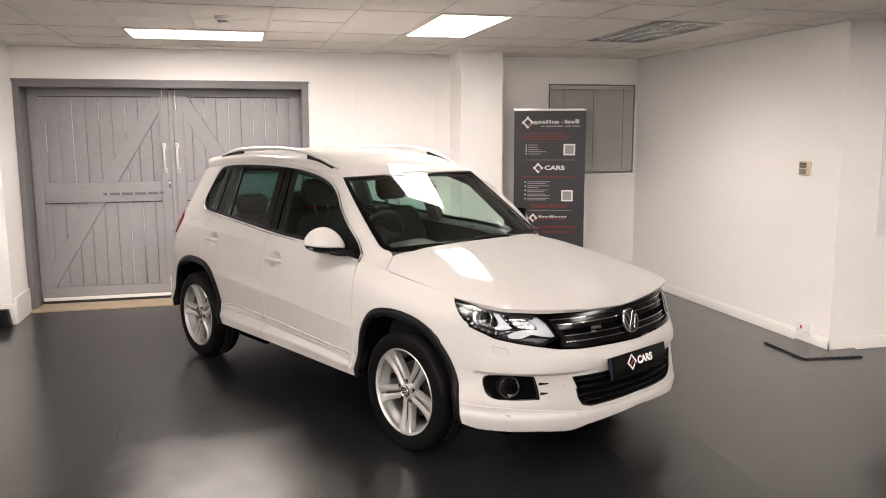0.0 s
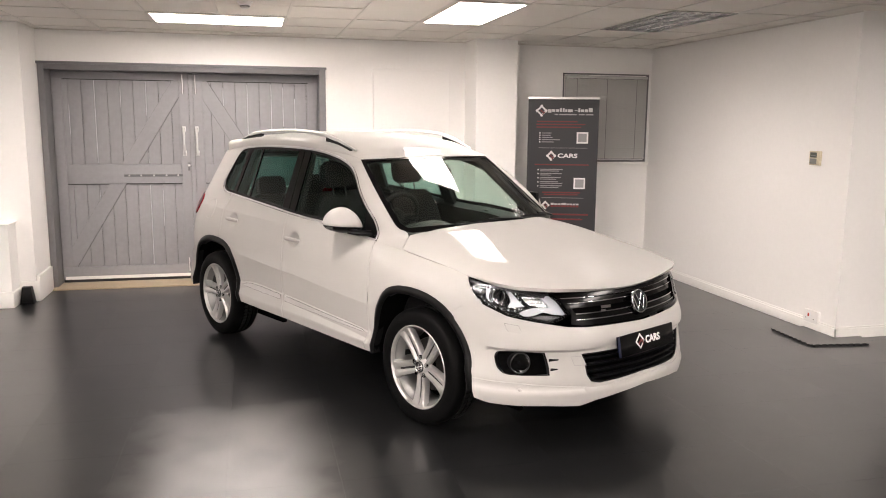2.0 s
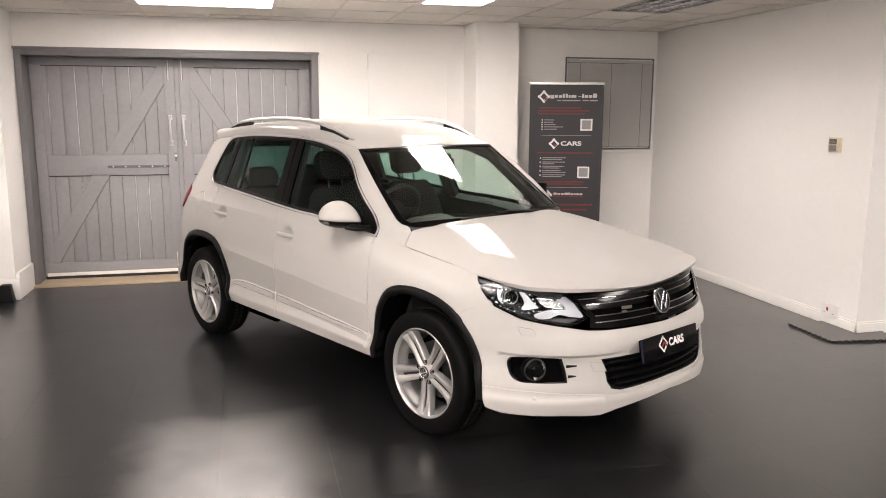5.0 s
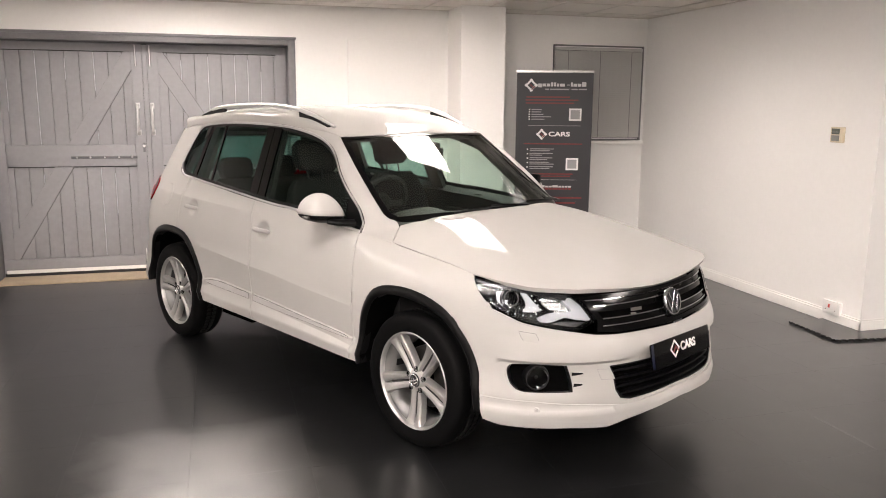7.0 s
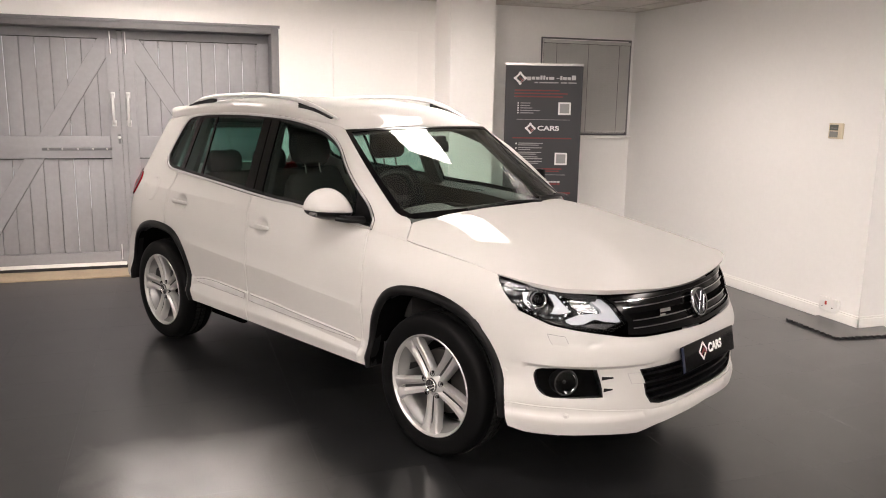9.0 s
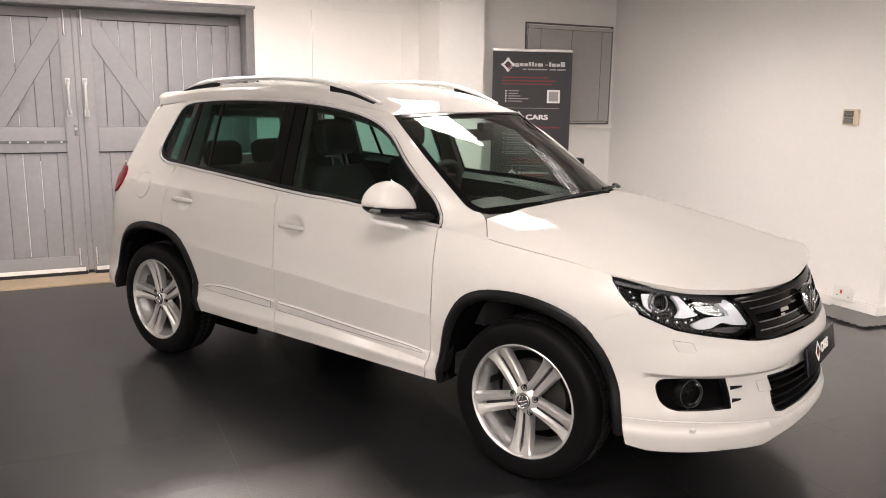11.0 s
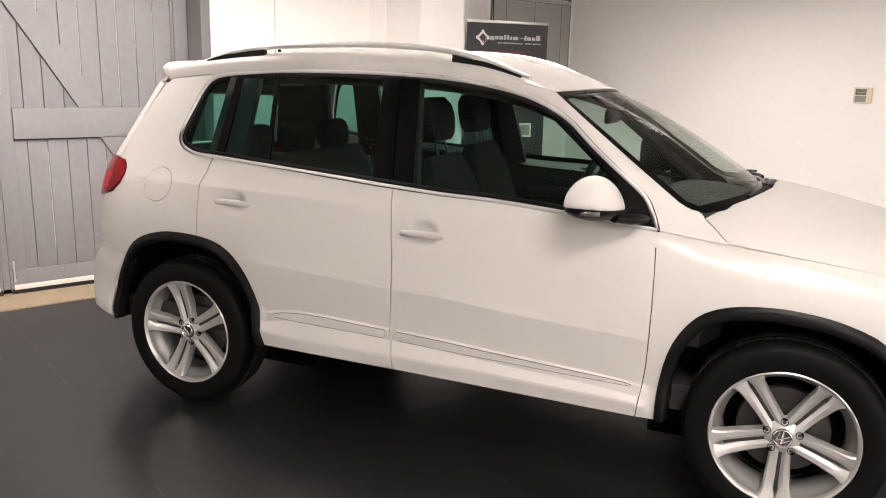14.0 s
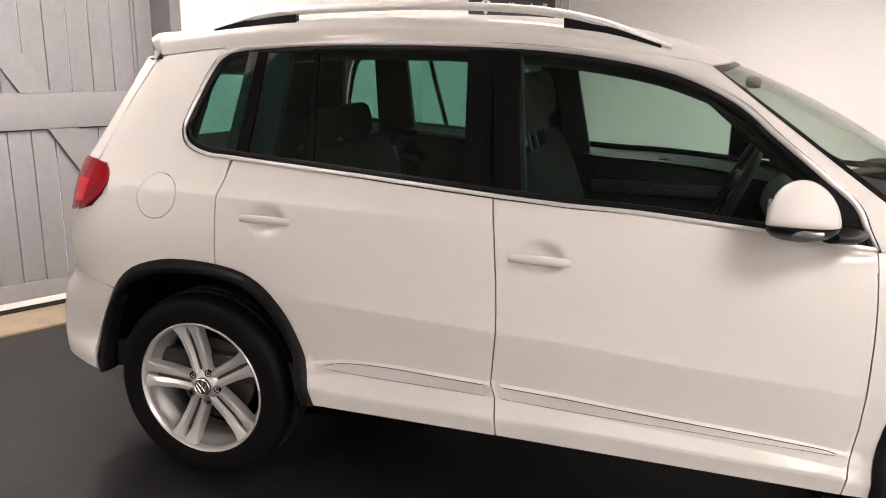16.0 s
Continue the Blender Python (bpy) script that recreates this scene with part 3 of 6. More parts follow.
def ceiling_light(x0, x1, y0, y1):
    t = thing("ceiling_light", "lit rectangular fluorescent panel recessed in the ceiling tiles", "ceiling light", pose((x0 + x1) / 2, (y0 + y1) / 2, CEIL), "ceiling lights")
    a, b = (x1 - x0) / 2, (y1 - y0) / 2
    part("frame", boxes((-a, a, -b, -b + .03, -.006, .05), (-a, a, b - .03, b, -.006, .05), (-a, -a + .03, -b + .03, b - .03, -.006, .05), (a - .03, a, -b + .03, b - .03, -.006, .05)), TBAR, t)
    part("diffuser", boxes((-a + .03, a - .03, -b + .03, b - .03, -.002, .02)), GLOW, t, "bright white diffuser")
    return t


ceiling_light(-1.966, -.80, 6.905, 7.577)
ceiling_light(.366, .949, 5.561, 6.905)


def louvre_light(x0, x1, y0, y1):
    t = thing("louvre_light", "lit recessed ceiling light behind a mirror-bright metal louvre grid", "ceiling light", pose((x0 + x1) / 2, (y0 + y1) / 2, CEIL))
    a, b = (x1 - x0) / 2, (y1 - y0) / 2
    part("frame", boxes((-a, a, -b, -b + .015, -.006, .06), (-a, a, b - .015, b, -.006, .06), (-a, -a + .015, -b + .015, b - .015, -.006, .06), (a - .015, a, -b + .015, b - .015, -.006, .06)), CHROME_TRAY, t)
    part("tray", boxes((-a + .015, a - .015, -b + .015, b - .015, .102, .115)), ALLOY_DARK, t, "dark inner tray")
    for k in range(4):
        x = -a + (k + .5) * 2 * a / 4
        part("tube", sweep([(x, -b + .03, .080), (x, 0, .080), (x, b - .03, .080)], (.066, .018), 14), TUBE_GLOW, t, "lit fluorescent tube", angle=60)
    for k in range(1, 4):
        x = -a + k * 2 * a / 4
        bm = bmesh.new()
        vs = [bm.verts.new(q) for q in ((x - .022, -b + .015, .054), (x - .003, -b + .015, 0), (x + .003, -b + .015, 0), (x + .022, -b + .015, .054))]
        f = bm.faces.new(vs)
        ex = bmesh.ops.extrude_face_region(bm, geom=[f])
        bmesh.ops.translate(bm, vec=(0, 2 * b - .03, 0), verts=[v for v in ex["geom"] if isinstance(v, bmesh.types.BMVert)])
        bmesh.ops.recalc_face_normals(bm, faces=bm.faces)
        part("reflector", bm, CHROME_TRAY, t, "mirror-bright reflector")
    for k in range(1, 16):
        y = -b + k * 2 * b / 16
        part("louvre_blade", boxes((-a + .016, a - .016, y - .004, y + .004, .002, .045)), CHROME_TRAY, t)
    return t


louvre_light(2.115, 2.698, 5.561, 6.905)
# unseen panels added to brighten the room; a wing highlight implies the first
for x0, y0, along in ((-1.966, 2.873, 1), (2.698, 2.201, 0), (2.698, .185, 0), (.366, -.487, 0), (-5.464, 5.561, 1), (-3.132, .857, 1), (-3.715, -.487, 1), (-5.464, -.487, 1),
                      (-3.715, -2.503, 1), (-5.464, -2.503, 1), (-1.966, -1.159, 1), (.366, -2.503, 0), (-1.966, -3.847, 1), (-3.715, -3.847, 1)):
    ceiling_light(x0, x0 + (2 * TX if along else TX), y0, y0 + (TY if along else 2 * TY))

# ---- the car ----
car = thing("car", "white compact SUV with silver roof rails on the rubber floor", "car", pose(.5365, 4.4759, 0, 0, 0, -62.06))

BELT = flow([(-.492, 1.027), (-.618, 1.041), (-.804, 1.061), (-1.124, 1.085), (-1.323, 1.091), (-1.556, 1.106), (-1.786, 1.123), (-2.121, 1.147), (-2.491, 1.171)], 3)
DLO_TOP = flow([(-.490, 1.027), (-.512, 1.075), (-.547, 1.142), (-.633, 1.215), (-.754, 1.311), (-.875, 1.407), (-1.053, 1.484), (-1.273, 1.528), (-1.523, 1.552),
                (-1.879, 1.561), (-2.22, 1.557), (-2.434, 1.545), (-2.533, 1.535), (-2.598, 1.516), (-2.638, 1.465), (-2.672, 1.383), (-2.703, 1.295),
                (-2.706, 1.248), (-2.676, 1.205), (-2.598, 1.178), (-2.491, 1.171)], 4)
GAP_A = [(-.505, .338), (-.491, .454), (-.482, .533), (-.477, .656), (-.476, .773), (-.478, .88), (-.482, .952), (-.490, 1.027)]
GAP_B = [(-1.504, .355), (-1.512, .483), (-1.529, .523), (-1.523, .594), (-1.513, .699), (-1.516, .7675), (-1.521, .855), (-1.537, .988), (-1.556, 1.106)]
GAP_C = [(-2.505, .812), (-2.512, .90), (-2.519, .98), (-2.524, 1.05), (-2.505, 1.105), (-2.487, 1.171)]
ARCH_F = flow([(-.433, .340), (-.426, .492), (-.391, .632), (-.319, .738), (-.22, .788), (-.085, .805), (.051, .798), (.165, .774), (.271, .728), (.364, .642), (.428, .521), (.464, .406), (.474, .32)], 3)
ARCH_R = flow([(-2.146, .362), (-2.163, .425), (-2.185, .536), (-2.227, .637), (-2.277, .709), (-2.348, .770), (-2.441, .806), (-2.59, .820), (-2.726, .812), (-2.854, .770), (-2.965, .690), (-3.050, .55), (-3.085, .42), (-3.09, .36)], 3)
HEAD = [(.388, .933), (.478, .921), (.642, .906), (.784, .890), (.93, .868), (.980, .822), (1.018, .745), (.924, .711), (.80, .730), (.67, .753), (.56, .795), (.467, .858)]
g = .0023   # half a shut line


def push(line, d):
    return [(a + d, b) for a, b in line]


def near(p, a, b, ra, rb):
    return np.exp(-(((p[0] - a) / ra) ** 2 + ((p[1] - b) / rb) ** 2) ** 2)


def along(line, x0, x1, shifts, n=26):
    """Lines along the skin beside a crease, for sharp edges in the mesh."""
    return [[(float(a), float(line(a)) + d) for a in np.linspace(x0, x1, n)] for d in shifts]


def door_lines(x0, x1):
    return (along(CREASE, x0, x1, (-.004, .004, .03)) + along(LEDGE, x0, x1, (.003, -.0015, -.0065, -.011, -.043, -.049)) + along(SILL, x0, x1, (.004, -.003, -.007, -.013)))


def door_relief(ha, hb):
    """A pocket behind the handle."""
    def lift(a, b):
        return -.026 * near((a, b), ha, hb, .054, .042)
    return lift


for flip in (False, True):
    kw = dict(flip=flip)
    sgn = -1 if not flip else 1
    # front wing
    wing = push(GAP_A[:-1], .6 * g) + [(-.484, 1.020)] + flow([(-.241, .995), (-.013, .972), (.207, .949), (.383, .930)], 3) + [(.452, .868), (.50, .826), (.532, .806), (.506, .808)] + \
        [(.40, .780), (.303, .736)] + [q for q in ARCH_F if q[0] < .300][::-1]
    panel("front_wing", skin, wing, PAINT, car, step=.035, **kw)
    # doors
    d1 = [q for q in BELT if q[0] > -1.55][::-1]
    front = [(-1.504 + g, .356)] + push(GAP_B[1:], g) + [(a, b - .004) for a, b in d1[:-1]] + push(GAP_A[::-1], -g)
    fd = panel("front_door", skin, front, PAINT, car, step=.035, off=door_relief(-1.385, .936), fine=[(-1.385, .936, .085, .011)], creases=door_lines(-.51, -1.49), **kw)
    d2 = [q for q in BELT if q[0] < -1.56]
    rear = push(GAP_B[::-1], -g)[:] + [(-2.140, .362)] + [q for q in ARCH_R if q[1] < .815 and q[0] > -2.497] + push(GAP_C, g) + [(a, b - .004) for a, b in d2[::-1][1:]]
    rd = panel("rear_door", skin, rear, PAINT, car, step=.035, off=door_relief(-2.318, .984), fine=[(-2.318, .984, .085, .011)], creases=door_lines(-1.54, -2.13) + along(SHOULDER, -1.7, -2.50, (-.004, .004)), **kw)
    for dr, ha, hb, hl in ((fd, -1.392, .932, .092), (rd, -2.322, .981, .092)):
        ts = np.linspace(-1, 1, 17)
        base = skin(ha + ts * hl, hb + 0 * ts)
        out = facing(skin, ha + ts * hl, hb + 0 * ts)
        path = base + out * (.030 - .026 * np.abs(ts)[:, None] ** 4)
        bar = part("handle", sweep(path, (.0085, .0140), 14, taper=(1 - .25 * ts ** 4), flip=flip), PAINT, dr, angle=50)
    # quarter panel up the rear pillar to the tail lamp
    rim = DLO_TOP[DLO_TOP.index(min(DLO_TOP, key=lambda q: math.hypot(q[0] + 2.533, q[1] - 1.535))):]
    quarter = push(GAP_C, -g)[:-1] + [(a - .010, b) for a, b in rim[::-1]] + [(-2.545, 1.545), (-2.70, 1.528), (-2.85, 1.508), (-3.0, 1.480), (-3.1, 1.40), (-3.17, 1.30), (-3.20, 1.20), (-3.22, 1.128), (-3.13, 1.126),
               (-3.085, 1.105), (-3.072, 1.07), (-3.08, 1.02), (-3.15, .974), (-3.33, .938), (-3.40, .80), (-3.25, .72), (-3.04, .700)] + [q for q in ARCH_R if -2.97 < q[0] < -2.515][::-1]
    flap = [(-2.769 + .081 * math.cos(q), 1.031 + .077 * math.sin(q)) for q in np.linspace(0, 2 * math.pi, 36, False)]
    quarter_ob = panel("quarter_panel", skin, quarter, PAINT, car, step=.035, holes=[flap] if not flip else [], creases=along(SHOULDER, -2.53, -3.04, (-.004, .004)), **kw)
    if not flip:
        c = np.mean(flap, 0)
        panel("fuel_flap", skin, [(c[0] + (a - c[0]) * .965, c[1] + (b - c[1]) * .965) for a, b in flap], PAINT, quarter_ob, step=.03, off=.001)
    # arch trims and wheel wells
    for arch, name, cx in ((ARCH_F, "front", 0.0), (ARCH_R, "rear", -2.604)):
        c = np.array((cx, .37))
        a = np.array(arch)
        w = .036 + .009 * np.sin(np.linspace(0, math.pi, len(a)))
        d = c - a
        inner = a + d / np.linalg.norm(d, axis=1)[:, None] * w[:, None]
        rows = []
        for k, o in ((-.14, -.006), (-.14, .0035), (.0, .008), (.12, .0115), (.35, .0155), (.6, .0165), (.82, .013), (.96, .006), (1.0, -.004), (1.0, -.04)):
            q = a + (inner - a) * k
            rows.append(skin(q[:, 0], q[:, 1]) + facing(skin, q[:, 0], q[:, 1]) * o)
        part("arch_trim", loft_mesh(rows, flip=flip), BLACK_PLASTIC, car, "black plastic arch trim", angle=50)
        rows = []
        for k, dep in enumerate((.0, .02, .10, .35)):
            p = skin(inner[:, 0], inner[:, 1])
            p[:, 1] += dep
            rows.append(p)
        part("wheel_well", loft_mesh(rows, flip=flip), DEEP_BLACK, car, "dark wheel well", angle=40)
        sy = 1 if flip else -1
        part("well_back", boxes((cx - .50, cx + .50, *sorted((sy * .50, sy * .54)), .14, .86), (cx - .50, cx - .46, *sorted((sy * .52, sy * .66)), .30, .60), (cx + .46, cx + .50, *sorted((sy * .52, sy * .66)), .30, .60), bevel=.01), DEEP_BLACK, car, "dark wheel well")
    # window frame, glass and pillars
    ring = DLO_TOP + BELT[::-1][1:-1]
    ring_p = skin(np.array(ring)[:, 0], np.array(ring)[:, 1]) + facing(skin, *np.array(ring).T) * .002
    part("window_trim", sweep(ring_p, (.0045, .0085), 8, closed=True, flip=flip), TRIM_GREY, car, "satin grey window trim", angle=60)
    rc = np.array(ring).mean(0)
    rd_ = np.array(ring) - rc
    ring_o = rc + rd_ * (1 + .013 / (np.linalg.norm(rd_, axis=1)[:, None] + .2))
    part("trim_gap", sweep(skin(ring_o[:, 0], ring_o[:, 1]) + facing(skin, *ring_o.T) * .0015, (.003, .003), 6, closed=True, flip=flip), SEAM, car, "fine dark joint round the windows", angle=60)

    def line_x(z, low, high):
        return low + (high - low) * (z - 1.10) / .44

    def pane(lo, hi):
        """Window outline between the slanted lines lo and hi, each (x at the foot, x at the head)."""
        pts = np.array(dense(ring, .012))
        a = np.clip(pts[:, 0], line_x(pts[:, 1], *lo), line_x(pts[:, 1], *hi))
        keep = np.abs(a - pts[:, 0]) < .03
        res = [(x, z) for (x, z), k in zip(np.stack([a, pts[:, 1]], 1), keep) if k]
        return res

    panel("front_window", skin, pane((-1.475, -1.535), (-.640, -.640)), SIDE_GLASS, fd, "clear tinted side window", step=.06, off=-.008, thick=0, **kw)
    panel("rear_window", skin, pane((-2.172, -2.228), (-1.648, -1.692)), PRIVACY_GLASS, rd, "dark tinted side window", step=.06, off=-.008, thick=0, **kw)
    panel("vent_window", skin, pane((-2.438, -2.420), (-2.190, -2.246)), PRIVACY_GLASS, rd, "dark tinted side window", step=.06, off=-.008, thick=0, **kw)
    panel("quarter_window", skin, pane((-2.75, -2.75), (-2.490, -2.466)), PRIVACY_GLASS, quarter_ob, "dark tinted quarter window", step=.04, off=-.006, thick=0, **kw)
    panel("pillar_cover", skin, pane((-1.552, -1.612), (-1.471, -1.531)), GLOSS_BLACK, fd, "gloss black pillar cover", step=.05, off=-.003, **kw)
    panel("pillar_cover", skin, pane((-1.652, -1.696), (-1.560, -1.620)), GLOSS_BLACK, rd, "gloss black pillar cover", step=.05, off=-.003, **kw)
    panel("window_bar", skin, pane((-2.190, -2.246), (-2.170, -2.228)), GLOSS_BLACK, rd, step=.05, off=-.004, **kw)
    panel("window_bar", skin, pane((-2.490, -2.466), (-2.444, -2.426)), GLOSS_BLACK, rd, step=.05, off=-.004, **kw)
    panel("mirror_foot", skin, pane((-.645, -.645), (-.40, -.40)), BLACK_PLASTIC, fd, "black mirror foot", step=.04, off=-.003, **kw)
    # rubber seal inside the trim
    c = np.array(ring)
    n2 = np.roll(c, -1, 0) - np.roll(c, 1, 0)
    n2 = np.stack([-n2[:, 1], n2[:, 0]], 1) / (np.linalg.norm(n2, axis=1)[:, None] + 1e-9)
    inner = c + n2 * .014 if within(c[5:6, 0] + n2[5:6, 0] * .014, c[5:6, 1] + n2[5:6, 1] * .014, ring)[0] else c - n2 * .014
    part("window_seal", sweep(skin(inner[:, 0], inner[:, 1]) - facing(skin, inner[:, 0], inner[:, 1]) * .008, (.005, .014), 8, closed=True, flip=flip), BLACK_PLASTIC, car, "black window seal", angle=60)

    # door moulding with a bright inlay
    for dr, top_, low_ in ((fd, [(-1.507, .5165), (-1.29, .5065), (-1.12, .4945), (-.957, .4845), (-.80, .4755), (-.65, .4665), (-.57, .4605), (-.535, .4550), (-.513, .4485)],
                            [(-.525, .4465), (-.646, .4500), (-.797, .4535), (-.955, .4590), (-1.2, .4665), (-1.503, .4790)]),
                           (rd, [(-1.537, .5165), (-1.75, .5255), (-1.85, .5300), (-1.95, .5300), (-2.02, .5255), (-2.07, .5175), (-2.108, .5040)], [(-2.095, .4960), (-1.95, .4905), (-1.75, .4865), (-1.532, .4810)])):
        ta, la = np.array(flow(top_, 4)), np.array(flow(low_, 4))
        ta, la = ta[ta[:, 0].argsort()], la[la[:, 0].argsort()]
        xs_ = np.linspace(ta[0, 0], ta[-1, 0], 60)
        zt, zb = np.interp(xs_, ta[:, 0], ta[:, 1]), np.interp(xs_, la[:, 0], la[:, 1])
        for name, rim_, lift_, mt, lb in (("moulding", 0.0, .0014, SEAM, "dark line round the moulding"), ("moulding_inlay", .0022, .0034, INLAY, "brushed silver inlay")):
            hi_, lo_ = zt - rim_, zb + rim_
            ok = hi_ - lo_ > .0006
            ok &= (xs_ > xs_[0] + rim_) & (xs_ < xs_[-1] - rim_)
            X, hi_, lo_ = xs_[ok], hi_[ok], lo_[ok]
            up, dn = skin(X, hi_), skin(X, lo_)
            n_ = facing(skin, X, (hi_ + lo_) / 2)
            bm = loft_mesh([up - n_ * .004, up + n_ * lift_, dn + n_ * lift_, dn - n_ * .004], flip=flip)
            dk = part(name, bm, mt, dr if not rim_ else dk, lb, angle=30)

    # pillar from the wing up to the roof
    edge = np.array([q for q in DLO_TOP if q[1] < 1.50 and q[0] > -1.12])
    A = skin(edge[:, 0], edge[:, 1]) + facing(skin, edge[:, 0], edge[:, 1]) * .003
    foot = skin(np.array([-.40, -.32, -.245]), np.array([1.0155, 1.006, .9985]))
    A = np.vstack([foot[::-1], A, roof_skin(np.array([-1.15]), np.array([.0]))])
    s = np.linspace(0, 1, 24)
    B = np.vstack([hood_skin(np.array([-.249, -.292, -.340]), np.array([-.786, -.726, -.662])), screen_skin(np.array([-.90, -.94]), np.array([.055, .085])), screen_skin(-1.0 + .055 * (1 - s[3:]) ** 2, s[3:]),
                   roof_skin(np.array([-1.02]), np.array([.13]))])

    def even(c, n):
        d = np.r_[0, np.cumsum(np.linalg.norm(np.diff(c, axis=0), axis=1))]
        return np.stack([np.interp(np.linspace(0, d[-1], n), d, c[:, k]) for k in range(3)], 1)
    A, B = even(A, 40), even(B, 40)
    rows = []
    for k in np.linspace(0, 1, 9):
        lift = .016 * math.sin(math.pi * k) * (np.sin(np.linspace(0, 2.7, 40)) ** 1.5)[:, None] * np.array([[.25, -.75, .5]])
        rows.append(A * (1 - k) + B * k + lift)
    rows = [rows[0] + np.array((0, .014, -.004))] + rows + [rows[-1] + np.array((0, .01, -.02))]
    part("pillar_front", loft_mesh(rows, flip=flip), PAINT, car, angle=50)
    lin = [A * (1 - k) + B * k + np.array((-.004, .016, -.014)) for k in (0, .5, 1)]
    part("pillar_trim", loft_mesh(lin, flip=flip), CLOTH, car, "black inner pillar trim", angle=50)

    panel("wing_ledge", skin, [(-.52, .975), (-.22, .955), (-.20, 1.005), (-.36, 1.018), (-.50, 1.035)], PAINT, car, "", step=.03, off=-.0045, thick=.003, **kw)
    panel("wing_ledge", skin, [(.26, .738), (.285, .706), (.32, .678), (.37, .70), (.42, .768), (.53, .798), (.515, .826), (.40, .796), (.30, .752)], PAINT, car, "", step=.03, off=-.006, thick=.003, **kw)
    # painted strip between the window trim and the roof
    cx_ = np.linspace(-2.60, -1.0, 50)
    tops = np.array([q for q in DLO_TOP if q[1] > 1.38 and -2.65 < q[0]])
    tops = tops[tops[:, 0].argsort()]
    cz_ = np.interp(cx_, tops[:, 0], tops[:, 1])
    below = skin(cx_, cz_ + .002) - facing(skin, cx_, cz_ + .002) * .001
    above = roof_skin(cx_, .035 + 0 * cx_) + np.array((0, .004, -.004))
    part("roof_side", loft_mesh([below + np.array((0, .012, 0)), below, below * .5 + above * .5 + np.array((0, -.003, .002)), above], flip=flip), PAINT, car, "white strip over the doors", angle=50)
    # roof rail
    rl = flow([(-2.69, 1.597), (-2.60, 1.622), (-2.42, 1.656), (-2.16, 1.673), (-1.79, 1.680), (-1.47, 1.662), (-1.28, 1.625), (-1.14, 1.580), (-1.07, 1.555)], 5)
    yy = -.553 + .018 * np.array([ease(-1.35, -1.05, x) + ease(-2.45, -2.7, x) for x, z in rl])
    tp = np.array([.55 + .45 * ease(-1.07, -1.30, x) * ease(-2.69, -2.5, x) for x, z in rl])
    rail = part("roof_rail", sweep([(x, y, z) for (x, z), y in zip(rl, yy)], (.016, .0135), 12, taper=tp, flip=flip), SATIN, car, "satin silver roof rail", angle=60)
    for x0, x1 in ((-1.40, -1.10), (-2.66, -2.33)):
        xs = np.linspace(x0, x1, 8)
        zt = np.interp(xs, [q[0] for q in rl], [q[1] for q in rl])
        zb = roof_skin(xs, .24 + 0 * xs)[:, 2] - .006
        rows = [[(x, -.563, b), (x, -.541, b), (x, -.541, t - .004), (x, -.563, t - .004)] for x, b, t in zip(xs, zb, zt)]
        part("rail_foot", loft_mesh(rows, True, True, flip), BLACK_PLASTIC, rail, "black rail foot")

    # mirror
    # the left one is folded in
    mx, my, hx, hy = (-.70, .905, .100, .115) if not flip else (-.725, .868, .095, .045)
    mirror = part("mirror_arm", sweep([(-.555, sgn * .795, 1.066), (-.585, sgn * .87, 1.070), (-.63, sgn * (.90 if not flip else .88), 1.078)], (.045, .018), 12), BLACK_PLASTIC, car, "black door mirror arm", angle=60)
    for name, mt, low_z, up_z, zc, grow in (("mirror_cap", PAINT, .006, .114, 1.108, 1.0), ("mirror_housing", BLACK_PLASTIC, .042, .004, 1.103, .97)):
        bm = bmesh.new()
        bmesh.ops.create_uvsphere(bm, u_segments=36, v_segments=22, radius=1)
        for v in bm.verts:
            x, y, z = v.co
            r = math.hypot(x, y)
            if r > 1e-6:
                q = (abs(x) ** 2.8 + abs(y) ** 2.8) ** (1 / 2.8) / r
                x, y = x / q, y / q
            k = grow * (1 - .10 * max(z, 0) * (1 - y))
            x = x if flip else max(x, -.52 - .42 * y)
            v.co = (mx + hx * x * k + -.012 * y * (0 if flip else 1), sgn * (my + hy * y * k), zc + (up_z if z > 0 else low_z) * z + .010 * y)
        bmesh.ops.recalc_face_normals(bm, faces=bm.faces)
        part(name, bm, mt, mirror, "white mirror cap" if mt is PAINT else "black lower mirror shell", angle=60)
    bm = boxes((-.002, .002, -.052, .052, -.030, .012), bevel=.0015)
    bmesh.ops.transform(bm, matrix=pose(mx - hx * .505, -my, 1.144, 0, -10, -25), verts=bm.verts)
    if not flip:
        part("mirror_glass", bm, CHROME, mirror, "mirror glass", angle=40)
    else:
        part("mirror_rim", boxes((mx - .100, mx + .105, my - hy * 1.25, my - hy * .3, 1.070, 1.235), bevel=.02), BLACK_PLASTIC, mirror, "black mirror rim", angle=40)
    if not flip:
        ts = np.linspace(.42, .76, 10)
        path = [(mx + hx * 1.0 * math.cos(math.pi * q) ** 1 * .97 + .02, -(my + hy * 1.0 * math.sin(math.pi * max(q, -.1)) * .97), 1.100 + .003 * q) for q in ts]
        part("indicator", sweep(path, (.006, .010), 8), ORANGE, mirror, "clear indicator strip", angle=60)

    # head lamp: black bowl, reflectors, projector, row of diodes, clear cover
    lamp = panel("headlamp", skin, HEAD, GLOSS_BLACK, car, "black-framed headlamp with bright reflectors", step=.04, off=-.045, thick=0, **kw)
    c = np.mean(HEAD, 0)
    small = [(c[0] + (a - c[0]) * .95, c[1] + (b - c[1]) * .86) for a, b in HEAD]
    panel("headlamp_frame", skin, HEAD, GLOSS_BLACK, lamp, "black lamp frame", step=.03, off=-.002, thick=.045, holes=[small], **kw)
